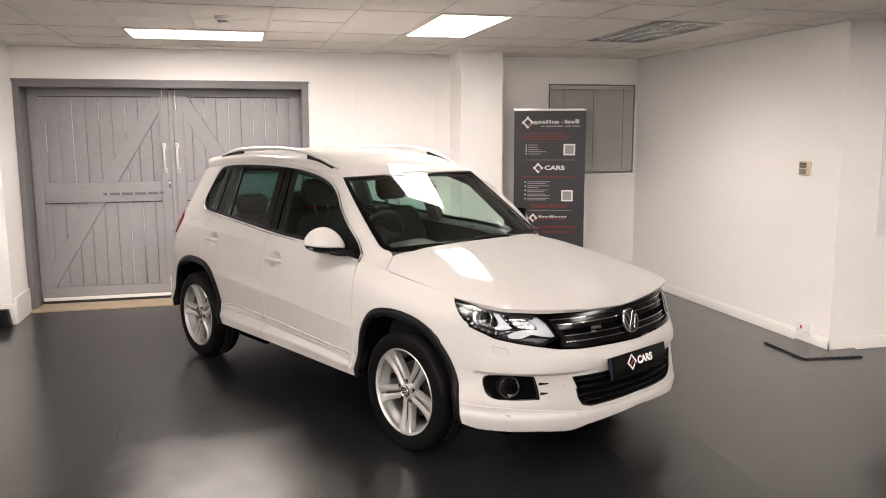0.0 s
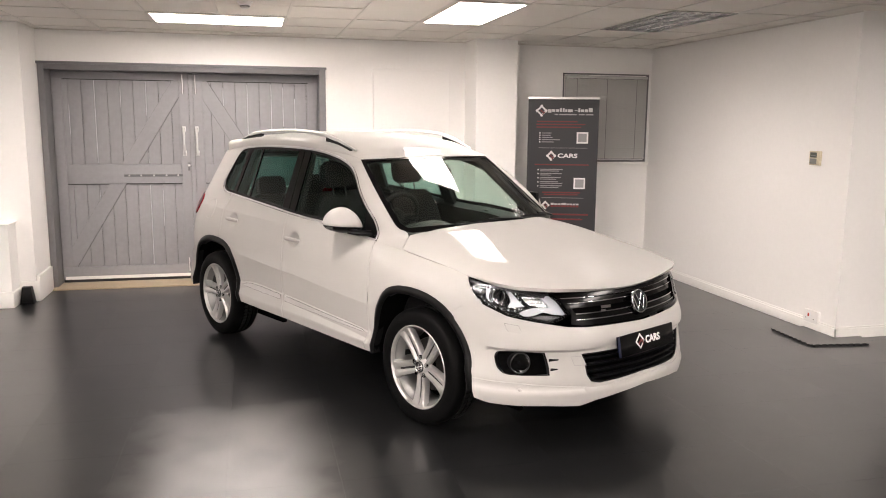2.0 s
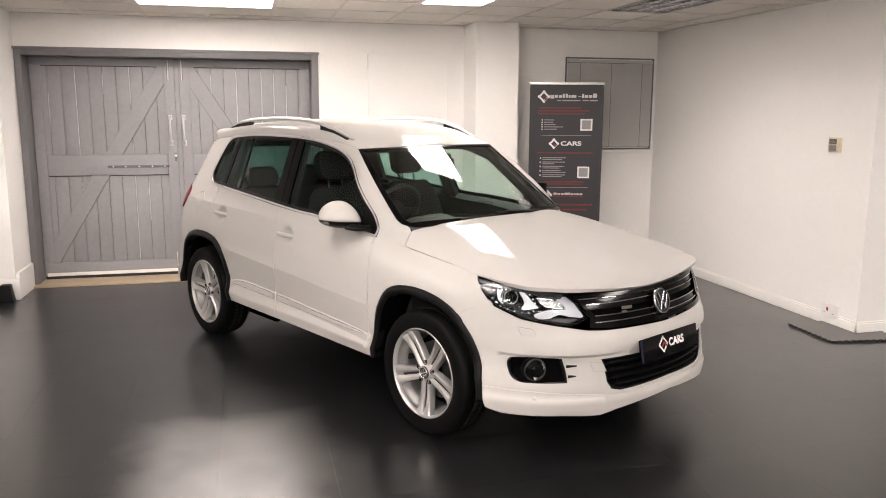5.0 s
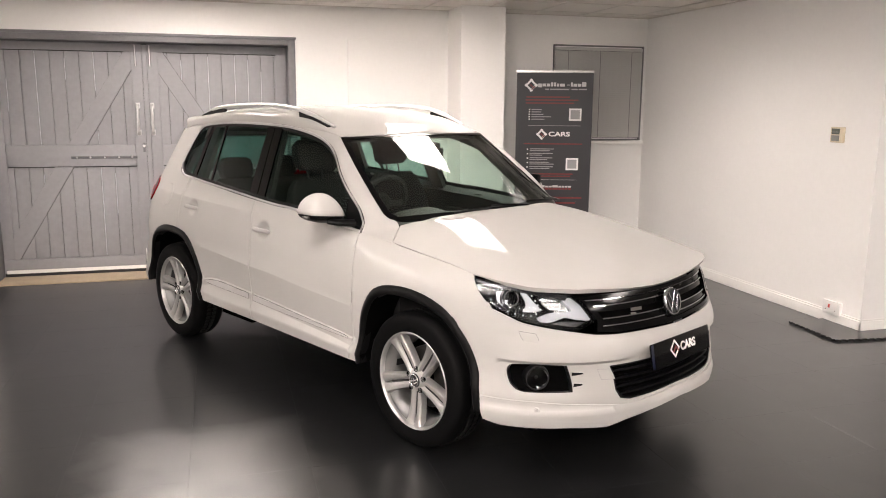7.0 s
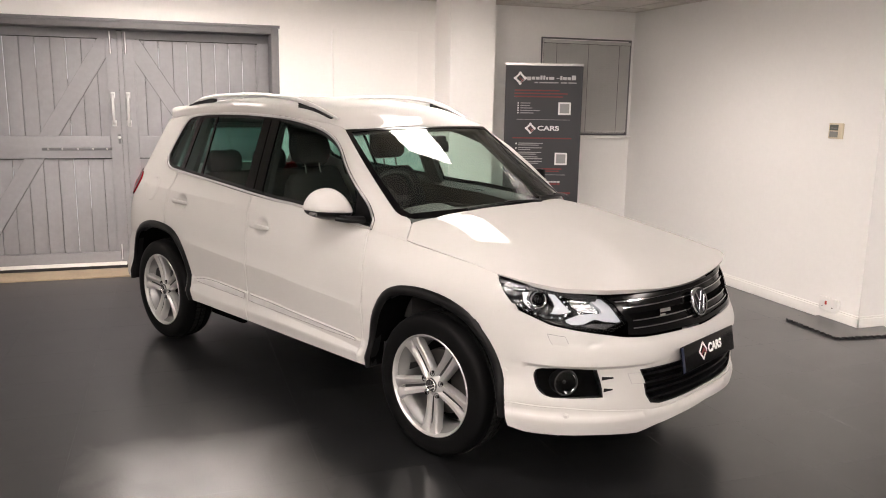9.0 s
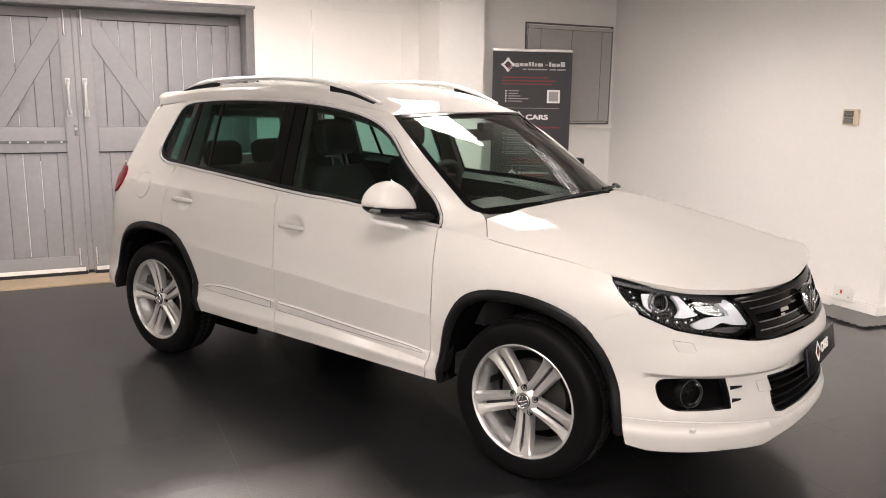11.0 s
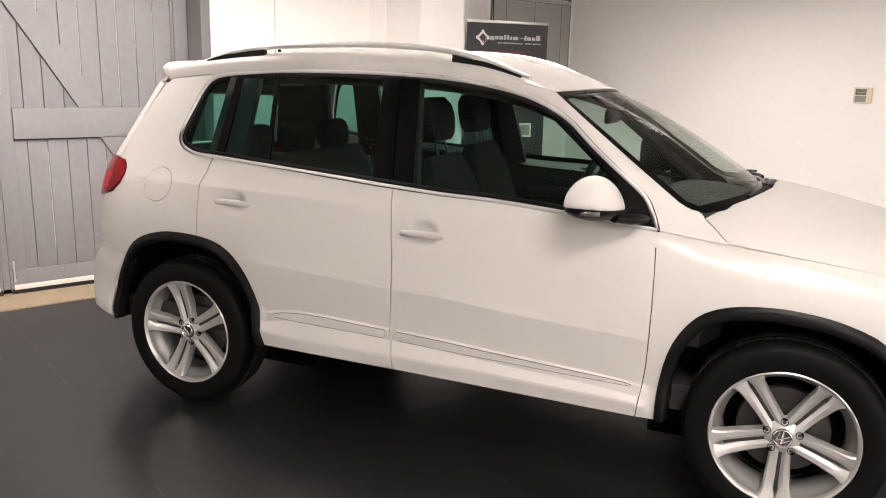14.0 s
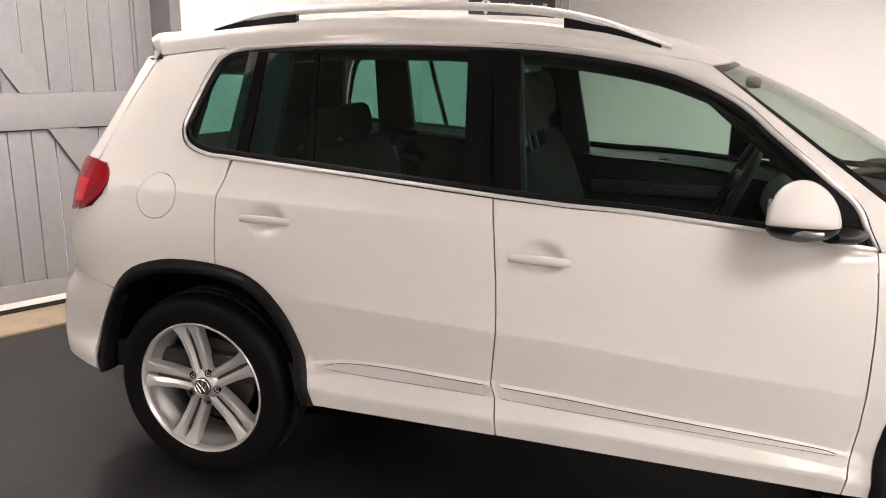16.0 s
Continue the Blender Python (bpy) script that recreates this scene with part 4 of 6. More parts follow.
    panel("headlamp_cover", skin, HEAD, CLEAR_LENS, lamp, "clear lamp cover", step=.04, off=.0015, thick=.004, **kw)
    panel("upper_visor", skin, [(.40, .926), (.48, .915), (.642, .900), (.784, .884), (.92, .862), (.90, .842), (.78, .862), (.64, .882), (.50, .897), (.42, .905)], LAMP_GREY, lamp, "grey upper visor", step=.03, off=-.010, thick=.02, **kw)
    for outline, off, lb in ((flow([(.678, .878), (.708, .873), (.737, .843), (.764, .814)], 2) + [(.765, .799), (.716, .791), (.678, .792)] + flow([(.678, .793), (.702, .824), (.693, .856)], 2), -.014, "bright curved reflector"),
                             ([(.549, .878), (.599, .882), (.611, .868), (.594, .844), (.582, .810), (.556, .834)], -.018, "bright crescent reflector"),
                             ([(.876, .857), (.948, .852), (1.019, .750)] + flow([(.932, .758), (.877, .770), (.822, .751), (.766, .749), (.742, .764), (.783, .780), (.823, .791), (.875, .794), (.918, .793)], 2) + [(.916, .812), (.892, .835)], -.014, "bright wedge reflector")):
        panel("reflector", skin, outline, LAMP_WHITE, lamp, lb, step=.014, off=off, thick=.02, **kw)
    panel("lower_trim", skin, [(.80, .743), (.86, .752), (.93, .750), (1.005, .742), (.945, .719), (.81, .734)], LAMP_GREY, lamp, "dark lower lamp trim", step=.02, off=-.016, thick=.02, **kw)
    panel("lens_insert", skin, [(.771, .852), (.813, .863), (.872, .856), (.890, .835), (.913, .810), (.912, .797), (.863, .799), (.814, .809), (.790, .825)], CHROME, lamp, "fluted lamp insert", step=.010, off=lambda a, b: -.034 + .004 * np.abs(np.sin(a * 120)) * np.abs(np.cos(b * 150)), thick=.01, **kw)
    p, n = skin(np.array([.642]), np.array([.840]))[0], facing(skin, np.array([.642]), np.array([.840]))[0]
    n = n * .5 + np.array((.5, 0, .05))
    turn = Vector(n / np.linalg.norm(n)).to_track_quat("Y", "Z").to_matrix().to_4x4()
    for prof, mt, name, lb in (([(.0001, .012), (.012, .010), (.024, .004), (.031, -.006)], GLOSS_BLACK, "projector", "dark projector lens"), ([(.031, -.008), (.032, .001), (.036, .002), (.040, -.010)], CHROME, "lens_ring", "chrome ring round the lens"),
                               ([(.040, -.012), (.044, -.006), (.050, -.012)], LAMP_GREY, "lens_shroud", "grey lens shroud")):
        bm = lathe(prof, 36)
        bmesh.ops.transform(bm, matrix=Matrix.Translation(p + np.array((-.030, .018, 0))) @ turn, verts=bm.verts)
        if flip:
            bmesh.ops.transform(bm, matrix=Matrix.Diagonal((1, -1, 1, 1)), verts=bm.verts)
            bmesh.ops.reverse_faces(bm, faces=bm.faces)
        part(name, bm, mt, lamp, lb, angle=50)
    for a, b in ((.498, .882), (.514, .862), (.526, .838), (.544, .817), (.569, .799), (.606, .788), (.642, .781), (.680, .776), (.717, .775), (.744, .785), (.769, .805), (.760, .825), (.750, .843), (.736, .864)):
        p = skin(np.array([a]), np.array([b]))[0] - facing(skin, np.array([a]), np.array([b]))[0] * .013
        bm = bmesh.new()
        bmesh.ops.create_uvsphere(bm, u_segments=10, v_segments=6, radius=.0036)
        bmesh.ops.translate(bm, vec=(p[0], p[1] * (-1 if flip else 1), p[2]), verts=bm.verts)
        part("diode", bm, LED, lamp, "lit white diode")

    # fog lamp in its black bezel
    FOG = flow([(.850, .557), (.71, .5605), (.612, .5545)], 2) + flow([(.592, .548), (.580, .530), (.582, .502), (.600, .466), (.634, .4425), (.675, .434)], 2) + [(.75, .4345), (.889, .4378)]
    bez = panel("fog_bezel", skin, FOG, DEEP_BLACK, car, "black fog lamp bezel", step=.025, off=-.040, thick=0, **kw)
    cf = np.mean(FOG, 0)
    panel("fog_rim", skin, FOG, BLACK_PLASTIC, bez, step=.02, off=-.002, thick=.038, holes=[[(cf[0] + (a - cf[0]) * .955, cf[1] + (b - cf[1]) * .93) for a, b in FOG]], **kw)
    p, n = skin(np.array([.722]), np.array([.494]))[0], facing(skin, np.array([.722]), np.array([.494]))[0]
    p = p - n * .010
    n = n * .55 + np.array((.45, 0, 0))
    n = n / np.linalg.norm(n)
    turn = Vector(n).to_track_quat("Y", "Z").to_matrix().to_4x4()
    for prof, mt, name, lb in (([(.056, -.05), (.058, .0), (.054, .008), (.051, .002), (.050, -.03)], BLACK_PLASTIC, "fog_tube", ""), ([(.0515, .004), (.0525, .0085), (.0555, .0075)], ALLOY_DARK, "fog_ring", "thin grey ring"), ([(.0001, -.040), (.016, -.038), (.034, -.024), (.050, .0)], CHROME, "fog_bowl", "bright lamp bowl"), ([(.0001, -.010), (.009, -.012), (.011, -.036)], GLOSS_BLACK, "fog_bulb", "dark bulb cap"), ([(.0001, .008), (.02, .006), (.051, -.001)], CLEAR_LENS, "fog_glass", "clear lamp glass")):
        bm = lathe(prof, 32)
        bmesh.ops.transform(bm, matrix=Matrix.Translation(p - n * .012) @ turn, verts=bm.verts)
        if flip:
            bmesh.ops.transform(bm, matrix=Matrix.Diagonal((1, -1, 1, 1)), verts=bm.verts)
            bmesh.ops.reverse_faces(bm, faces=bm.faces)
        part(name, bm, mt, bez, lb, angle=50)
    for zz in (.520, .470):
        panel("fog_slat", skin, [(.872 if zz > .5 else .885, zz + .006), (.925, zz + .003), (.925, zz - .003), (.872 if zz > .5 else .885, zz - .010)], BLACK_PLASTIC, bez, step=.03, off=.003, thick=.012, **kw)

    # tail lamp
    TAILP = ring_flow([(-3.086, 1.104), (-3.150, 1.125), (-3.277, 1.130), (-3.40, 1.128), (-3.53, 1.08), (-3.54, .985), (-3.42, .938), (-3.338, .945), (-3.22, .962), (-3.132, .994), (-3.080, 1.030), (-3.060, 1.066)], 4)
    tl = panel("tail_lamp", skin, TAILP, RED_LENS, car, "glossy red tail lamp", step=.02, off=.010, thick=.05, **kw)
    panel("tail_lamp_core", skin, [(-3.20, 1.06), (-3.36, 1.06), (-3.34, .97), (-3.22, .985)], RED_DEEP, tl, "brighter red lamp core", step=.03, off=.0115, thick=.003, **kw)

    # parking sensors, wash flap and tow cover
    for a, b, parent in ((.449, .521, car), (.734, .357, car), (1.232, .563, car)):
        p, n = skin(np.array([a]), np.array([b]))[0], facing(skin, np.array([a]), np.array([b]))[0]
        if b < .4:
            p = p + n * .010
        bm = lathe([(.0001, .0012), (.0078, .0012), (.0082, -.003), (.0100, -.003), (.0104, .001), (.0125, .001), (.013, -.004)], 20)
        bmesh.ops.transform(bm, matrix=Matrix.Translation(p) @ Vector(n).to_track_quat("Y", "Z").to_matrix().to_4x4(), verts=bm.verts)
        if flip:
            bmesh.ops.transform(bm, matrix=Matrix.Diagonal((1, -1, 1, 1)), verts=bm.verts)
            bmesh.ops.reverse_faces(bm, faces=bm.faces)
        part("parking_sensor", bm, PAINT, car, "small round parking sensor", angle=40)
    W1 = [(.649, .709), (.727, .700), (.735, .672), (.728, .656), (.663, .664), (.655, .68)]
    dk = panel("washer_seam", skin, W1, STRAP, car, "fine seam round the lamp washer", step=.02, off=.0006, thick=.002, **kw)
    c = np.mean(W1, 0)
    panel("washer_flap", skin, [(c[0] + (a - c[0]) * .955, c[1] + (b - c[1]) * .93) for a, b in W1], PAINT, dk, "white washer flap", step=.02, off=.0014, thick=.002, **kw)


def both(right):
    """An outline on the nose, mirrored about the car's middle."""
    return right + [(3.0 - a, b) for a, b in right[::-1] if abs(a - 1.5) > 1e-6]


FOG_R = flow([(.850, .557), (.71, .5605), (.612, .5545)], 2) + flow([(.592, .548), (.580, .530), (.582, .502), (.600, .466), (.634, .4425), (.675, .434)], 2) + [(.75, .4345), (.889, .4378)]
FOG_L = [(3 - a, b) for a, b in FOG_R]
LOWER = [(1.055, .545), (1.072, .49), (1.095, .43), (1.125, .388), (1.18, .374), (1.30, .377), (1.5, .384), (1.70, .377), (1.82, .374), (1.875, .388), (1.905, .43), (1.928, .49), (1.945, .545), (1.72, .548), (1.5, .549), (1.28, .548)]
low = [q for q in ARCH_F if q[0] > .29]
top = [(.304, .7335), (.401, .7775), (.5065, .8055), (.56, .786), (.67, .744), (.80, .722), (.924, .703), (1.00, .690), (1.10, .683), (1.3, .680), (1.5, .674)]
bottom = [(1.5, .371), (1.34, .362), (1.22, .354), (1.13, .355), (.95, .375), (.72, .391), (.57, .391), (.466, .393)]
right_edge = [q for q in ARCH_F if q[0] > .306 and q[1] > .40]
half = right_edge[::-1] + top
outline = half + [(3 - a, b) for a, b in half[::-1]][1:] + [(3 - a, b) for a, b in bottom[::-1]] + bottom[1:]
ridge = [[(float(a), z) for a in np.linspace(.56, 2.44, 60)] for z in (.556, .561, .572, .579, .66)]
bumper = panel("front_bumper", skin, outline, PAINT, car, step=.03, holes=[FOG_R, FOG_L, LOWER], thick=.012, creases=ridge,
               off=lambda a, b: .014 * np.clip((.665 - b) / .089, 0, 1) * np.clip((b - .559) / .015, 0, 1) * ease(.46, .62, 1.5 - abs(a - 1.5)) * ease(1.24, 1.04, 1.5 - abs(a - 1.5)))
lip_half = [(.466, .395), (.57, .394), (.72, .394), (.95, .379), (1.13, .359), (1.22, .358), (1.34, .366), (1.5, .374)]
lip_low = [(1.5, .318), (1.3, .304), (1.15, .289), (1.06, .268), (.88, .279), (.69, .276), (.57, .276), (.492, .292)]
lip = lip_half + [(3 - a, b) for a, b in lip_half[::-1]][1:] + [(3 - a, b) for a, b in lip_low[::-1]] + lip_low[1:]
panel("front_lip", skin, lip, PAINT, car, "white front lip spoiler", step=.025, off=lambda a, b: .004 + .014 * ease(.365, .335, b), thick=.05)

# upper grille
gr_half = [(.942, .862), (1.06, .856), (1.22, .849), (1.5, .846)]
gr_low = [(1.5, .682), (1.3, .690), (1.1, .692), (1.015, .700), (1.03, .745), (.99, .82)]
GRILLE = gr_half + [(3 - a, b) for a, b in gr_half[::-1]][1:] + [(3 - a, b) for a, b in gr_low[::-1]] + gr_low[1:]
grille = panel("grille", skin, GRILLE, DEEP_BLACK, car, "black grille with bright cross bars and a round badge", step=.04, off=-.030, thick=0)
panel("grille_frame", skin, GRILLE, GLOSS_BLACK, grille, "gloss black grille frame", step=.03, off=.0, thick=.03,
      holes=[[(1.5 + (a - 1.5) * .93, .768 + (b - .768) * .80) for a, b in GRILLE]])
for zc, h in ((.826, .012), (.798, .014), (.742, .014), (.714, .012)):
    lo = .985 if zc > .77 else 1.035
    bar = panel("grille_bar", skin, [(lo, zc + h), (1.5, zc + h - .004), (3 - lo, zc + h), (3 - lo, zc - h), (1.5, zc - h - .004), (lo, zc - h)], GLOSS_BLACK, grille, "gloss black cross bar", step=.03, off=-.012, thick=.016)
    panel("bar_trim", skin, [(lo + .01, zc + h), (1.5, zc + h - .004), (2.99 - lo, zc + h), (2.99 - lo, zc + h - .0048), (1.5, zc + h - .0088), (lo + .01, zc + h - .0048)], DARK_CHROME, bar, "chrome strip", step=.03, off=-.006, thick=.01)
# small bright model mark on the bars
panel("model_mark", skin, [(1.232, .782), (1.300, .780), (1.296, .766), (1.228, .768)], CHROME, grille, "small bright mark", step=.02, off=-.004, thick=.01)
panel("model_mark", skin, [(1.225, .762), (1.258, .761), (1.255, .752), (1.222, .753)], CHROME, grille, "small bright mark", step=.02, off=-.004, thick=.01)
p, n = skin(np.array([1.5]), np.array([.768]))[0], np.array((.97, 0, .24))
bm = lathe([(.0001, -.005), (.058, -.004), (.064, -.010)], 48)
mb = Matrix.Translation(p + n * .012) @ Vector(n).to_track_quat("Y", "Z").to_matrix().to_4x4()
bmesh.ops.transform(bm, matrix=mb, verts=bm.verts)
badge = part("badge", bm, ALLOY_DARK, car, "round chrome-ringed badge", angle=40)
bm = lathe([(.066, -.012), (.068, .004), (.064, .009), (.058, .007), (.056, -.004)], 56)
bmesh.ops.transform(bm, matrix=mb, verts=bm.verts)
part("badge_ring", bm, DARK_CHROME, badge, "chrome ring", angle=50)
for x0, z0, x1, z1 in ((-.030, .050, -.006, .004), (.030, .050, .006, .004), (-.050, .026, -.022, -.046), (.050, .026, .022, -.046), (-.022, -.046, .0, .000), (.022, -.046, .0, .000)):
    bm = sweep([(x0, .003, z0), (x1, .003, z1)], (.0055, .004), 8, up=(0, 1, 0))
    bmesh.ops.transform(bm, matrix=mb, verts=bm.verts)
    part("badge_bar", bm, DARK_CHROME, badge, "chrome bar", angle=40)

# lower grille with blades
lg = panel("lower_grille", skin, LOWER, DEEP_BLACK, car, "black lower grille with slim blades", step=.04, off=-.05, thick=0)
panel("lower_grille_rim", skin, LOWER, BLACK_PLASTIC, lg, step=.03, off=-.004, thick=.05, holes=[[(1.5 + (a - 1.5) * .972, .458 + (b - .458) * .90) for a, b in LOWER]])
for zc, lo in ((.515, 1.085), (.478, 1.095), (.441, 1.11), (.405, 1.135)):
    panel("grille_blade", skin, [(lo, zc + .005), (1.5, zc + .005), (3 - lo, zc + .005), (3 - lo, zc - .005), (1.5, zc - .005), (lo, zc - .005)], BLACK_PLASTIC, lg, step=.04, off=-.012, thick=.03)

# number plate, blanked with the dealer's mark
PL = pose(.964, -.016, .565, 0, 0, 90) @ pose(0, 0, 0, 80, 0, 0)


def on_plate(bm):
    bmesh.ops.transform(bm, matrix=PL, verts=bm.verts)
    return bm


TOW = [(.992, .534), (1.060, .531), (1.086, .481), (1.014, .485)]
dk = panel("tow_seam", skin, TOW, LOGO_GREY, bumper, "fine seam round the tow cover", step=.02, off=.0006, thick=.002)
c = np.mean(TOW, 0)
panel("tow_cover", skin, [(c[0] + (a - c[0]) * .95, c[1] + (b - c[1]) * .93) for a, b in TOW], PAINT, dk, "white tow cover", step=.02, off=.0014, thick=.002)
plate = part("number_plate", on_plate(boxes((-.262, .262, -.0585, .0585, -.004, .004), bevel=.0035)), GLOSS_BLACK, car, "black show plate with a dealer's mark", angle=40)
part("plate_band", on_plate(boxes((-.260, -.240, -.056, .056, .0025, .0048))), BLUE_MARK, plate, "dark blue band")
for k, (cx, cy, r, mt) in enumerate(((-.062, .004, .036, LOGO_WHITE), (-.055, -.009, .020, LOGO_RED))):
    bm = bmesh.new()
    for q in range(4):
        if k and q in (2, 3):
            continue
        a0, a1 = math.pi / 2 * q, math.pi / 2 * (q + 1)
        P0, P1 = (cx + r * math.cos(a0), cy + r * math.sin(a0) * 1.05), (cx + r * math.cos(a1), cy + r * math.sin(a1) * 1.05)
        L = math.hypot(P1[0] - P0[0], P1[1] - P0[1])
        box(bm, -.004, L + .004, -.0045, .0045, .0025, .0055 + .001 * k, m=pose(P0[0], P0[1], 0, 0, 0, math.degrees(math.atan2(P1[1] - P0[1], P1[0] - P0[0]))))
    part("plate_mark", on_plate(bm), mt, plate, "diamond outline in white" if not k else "short red strokes")
part("plate_word", words("CARS", .056, .0012, PL @ pose(-.012, .002, .005)), LOGO_WHITE, plate, "white word CARS")

# bonnet, roof, windscreen
front_edge = [(.336, -.796), (.47, -.764), (.59, -.716), (.665, -.672), (.74, -.585), (.785, -.46), (.812, -.31), (.826, -.12), (.829, 0)]
rear_edge = [(-.118, 0), (-.128, -.15), (-.186, -.36), (-.246, -.48), (-.298, -.58), (-.338, -.655)]
side_edge = [(-.243, -.786), (-.012, -.794), (.205, -.792)]
hood_poly = flow(rear_edge, 4) + side_edge + flow(front_edge, 4)
hood_poly = hood_poly + [(a, -b) for a, b in hood_poly[::-1]][1:-1]


def hood_relief(a, b):
    """Two soft creases run from the screen towards the badge."""
    q = np.abs(b) - (.30 + .22 * (.8 - a))
    return .0014 * ease(.0, -.22, q) * ease(.85, .6, a) 


panel("bonnet", hood_skin, hood_poly, PAINT, car, step=.035, off=hood_relief, thick=.02)
ws = np.linspace(0, 1, 201)
front_cut = [(-1.05, .0), (-.99, .10)]
for t in np.linspace(1, 0, 22):
    xx = -.862 - .085 * t * t - .004
    wy = -roof_skin(xx + 0 * ws, ws)[:, 1]
    front_cut.append((xx, float(np.interp(-.585 * t, -wy, ws))))
rf = front_cut + [(a, 2 - b) for a, b in front_cut[::-1]][1:] + [(-2.0, 2.0), (-2.88, 2.0), (-2.92, 1.6), (-2.94, 1.0), (-2.92, .4), (-2.88, .0), (-2.0, .0)]
panel("roof", roof_skin, rf, PAINT, car, step=.05, thick=.006)
screen = panel("windscreen", screen_skin, [(-.97, .3), (-.955, .14), (-.94, .085), (-.87, .045), (-.6, .0), (0, .0), (.6, .0), (.87, .045), (.94, .085), (.955, .14), (.97, .3), (1, .97), (.98, 1.0), (.5, 1.0), (0, 1.0), (-.5, 1.0), (-.98, 1.0), (-1, .97)], SCREEN_GLASS, car, "green-tinted windscreen", step=.07, off=-.004, thick=0)
o = [(-1, .75), (-.97, .3), (-.955, .14), (-.94, .085), (-.87, .045), (-.6, 0), (.6, 0), (.87, .045), (.94, .085), (.955, .14), (.97, .3), (1, .75), (1, 1), (-1, 1)]
panel("screen_border", screen_skin, o, GLOSS_BLACK, screen, "black screen border", step=.04, off=-.001, thick=.006,
      holes=[[(-.915, .14), (-.88, .09), (-.5, .065), (0, .07), (.5, .065), (.88, .09), (.915, .14), (.945, .5), (.955, .965), (.5, .978), (0, .98), (-.5, .978), (-.955, .965), (-.945, .5)]])
# cowl and wipers
ys = np.linspace(-.63, .63, 29)
c0 = screen_skin(ys / .735, 0 * ys) + np.array((-.01, 0, -.022))
c1 = np.stack([np.interp(np.abs(ys), [-b for a, b in rear_edge], [a for a, b in rear_edge]) + .03, ys, 0 * ys], 1)
c1[:, 2] = hood_skin(c1[:, 0], c1[:, 1])[:, 2] - .022
part("cowl", loft_mesh([c0, c0 * .5 + c1 * .5 + np.array((0, 0, -.012)), c1]), BLACK_PLASTIC, car, "black scuttle below the windscreen", angle=50)
for pts, arm in (([(-.53, .030), (-.25, .026), (.03, .026), (.20, .03)], [(.16, .0), (-.02, .02), (-.22, .03)]), ([(.22, .05), (.45, .05), (.70, .05)], [(.80, .02), (.68, .045), (.5, .05)])):
    q = np.array(flow(pts, 5))
    bl = screen_skin(q[:, 0], q[:, 1]) + np.array((.006, 0, .014))
    w = part("wiper_blade", sweep(bl, (.006, .008), 8), BLACK_PLASTIC, car, "black windscreen wiper", angle=50)
    q = np.array(flow(arm, 5))
    part("wiper_arm", sweep(screen_skin(q[:, 0], q[:, 1]) + np.array((.012, 0, .028)), (.010, .006), 8, taper=np.linspace(1.5, .8, len(q))), BLACK_PLASTIC, w, angle=50)

# tail: gate, spoiler, bumper
rb_half = [(-3.09, .372), (-3.09, .44), (-3.055, .55), (-3.0, .648), (-2.972, .684), (-3.04, .697), (-3.25, .717), (-3.40, .72), (-3.8, .70), (-4.15, .70)]
rb = rb_half + [(-8.3 - a, b) for a, b in rb_half[::-1]][1:] + [(-5.05, .392), (-4.82, .392), (-4.6, .36), (-4.15, .34), (-3.7, .36), (-3.48, .392), (-3.25, .392)]
panel("rear_bumper", skin, rb, PAINT, car, "white rear bumper", step=.045, off=lambda a, b: .008 * ease(.69, .60, b) + .008 * ease(.555, .53, b) + .012 * ease(1.10, .80, np.abs(a + 4.15)) * ease(.705, .650, b), thick=.04, creases=[[(float(a), z) for a in np.linspace(-3.1, -5.2, 40)] for z in (.525, .557)])
gate = [(-3.42, .72), (-3.53, .955), (-3.56, 1.06), (-3.45, 1.128), (-3.23, 1.135), (-3.19, 1.25), (-3.15, 1.36), (-3.08, 1.44), (-3.02, 1.49), (-4.15, 1.53)]
gate = gate + [(-8.3 - a, b) for a, b in gate[::-1]][1:]
panel("tailgate", skin, gate, PAINT, car, step=.06, thick=.02, holes=[[(-3.42, 1.14), (-3.36, 1.25), (-3.30, 1.42), (-4.15, 1.44), (-5.0, 1.42), (-4.94, 1.25), (-4.88, 1.14), (-4.15, 1.13)]])
panel("rear_screen", skin, [(-3.42, 1.14), (-3.36, 1.25), (-3.30, 1.42), (-4.15, 1.44), (-5.0, 1.42), (-4.94, 1.25), (-4.88, 1.14), (-4.15, 1.13)], PRIVACY_GLASS, car, "dark tinted rear window", step=.08, off=-.004, thick=0)
rows = []
for y in np.r_[-.556, -.552, np.linspace(-.544, .544, 25), .552, .556]:
    k = 1 - .25 * abs(y / .56) ** 4
    cr = roof_skin(-2.82, np.linspace(2, 1, 60))[::-1]
    z = float(np.interp(abs(y), cr[:, 1], cr[:, 2])) + .005
    x = -.165 * abs(y / .56) ** 2.5
    sec = np.array([(-2.82, z - .004), (-2.95 - x * .6, z - .004), (-3.015 - .065 * k - x, z - .010), (-3.03 - .082 * k - x, z - .026), (-3.025 - .080 * k - x, z - .048), (-3.01 - .055 * k - x, z - .097), (-2.93, z - .100), (-2.86, z - .050)])
    mid = sec.mean(0)
    sec = mid + (sec - mid) * (1 if abs(y) < .55 else .93 if abs(y) < .555 else .80)
    rows.append([(p, y, q) for p, q in sec])
part("roof_spoiler", loft_mesh(rows, True, True), PAINT, car, "white roof spoiler over the rear window", angle=40)
part("gate_top", boxes((-2.935, -2.80, -.555, .555, 1.478, 1.53), bevel=.018, segs=3), PAINT, car, "white top edge of the tailgate", angle=40)
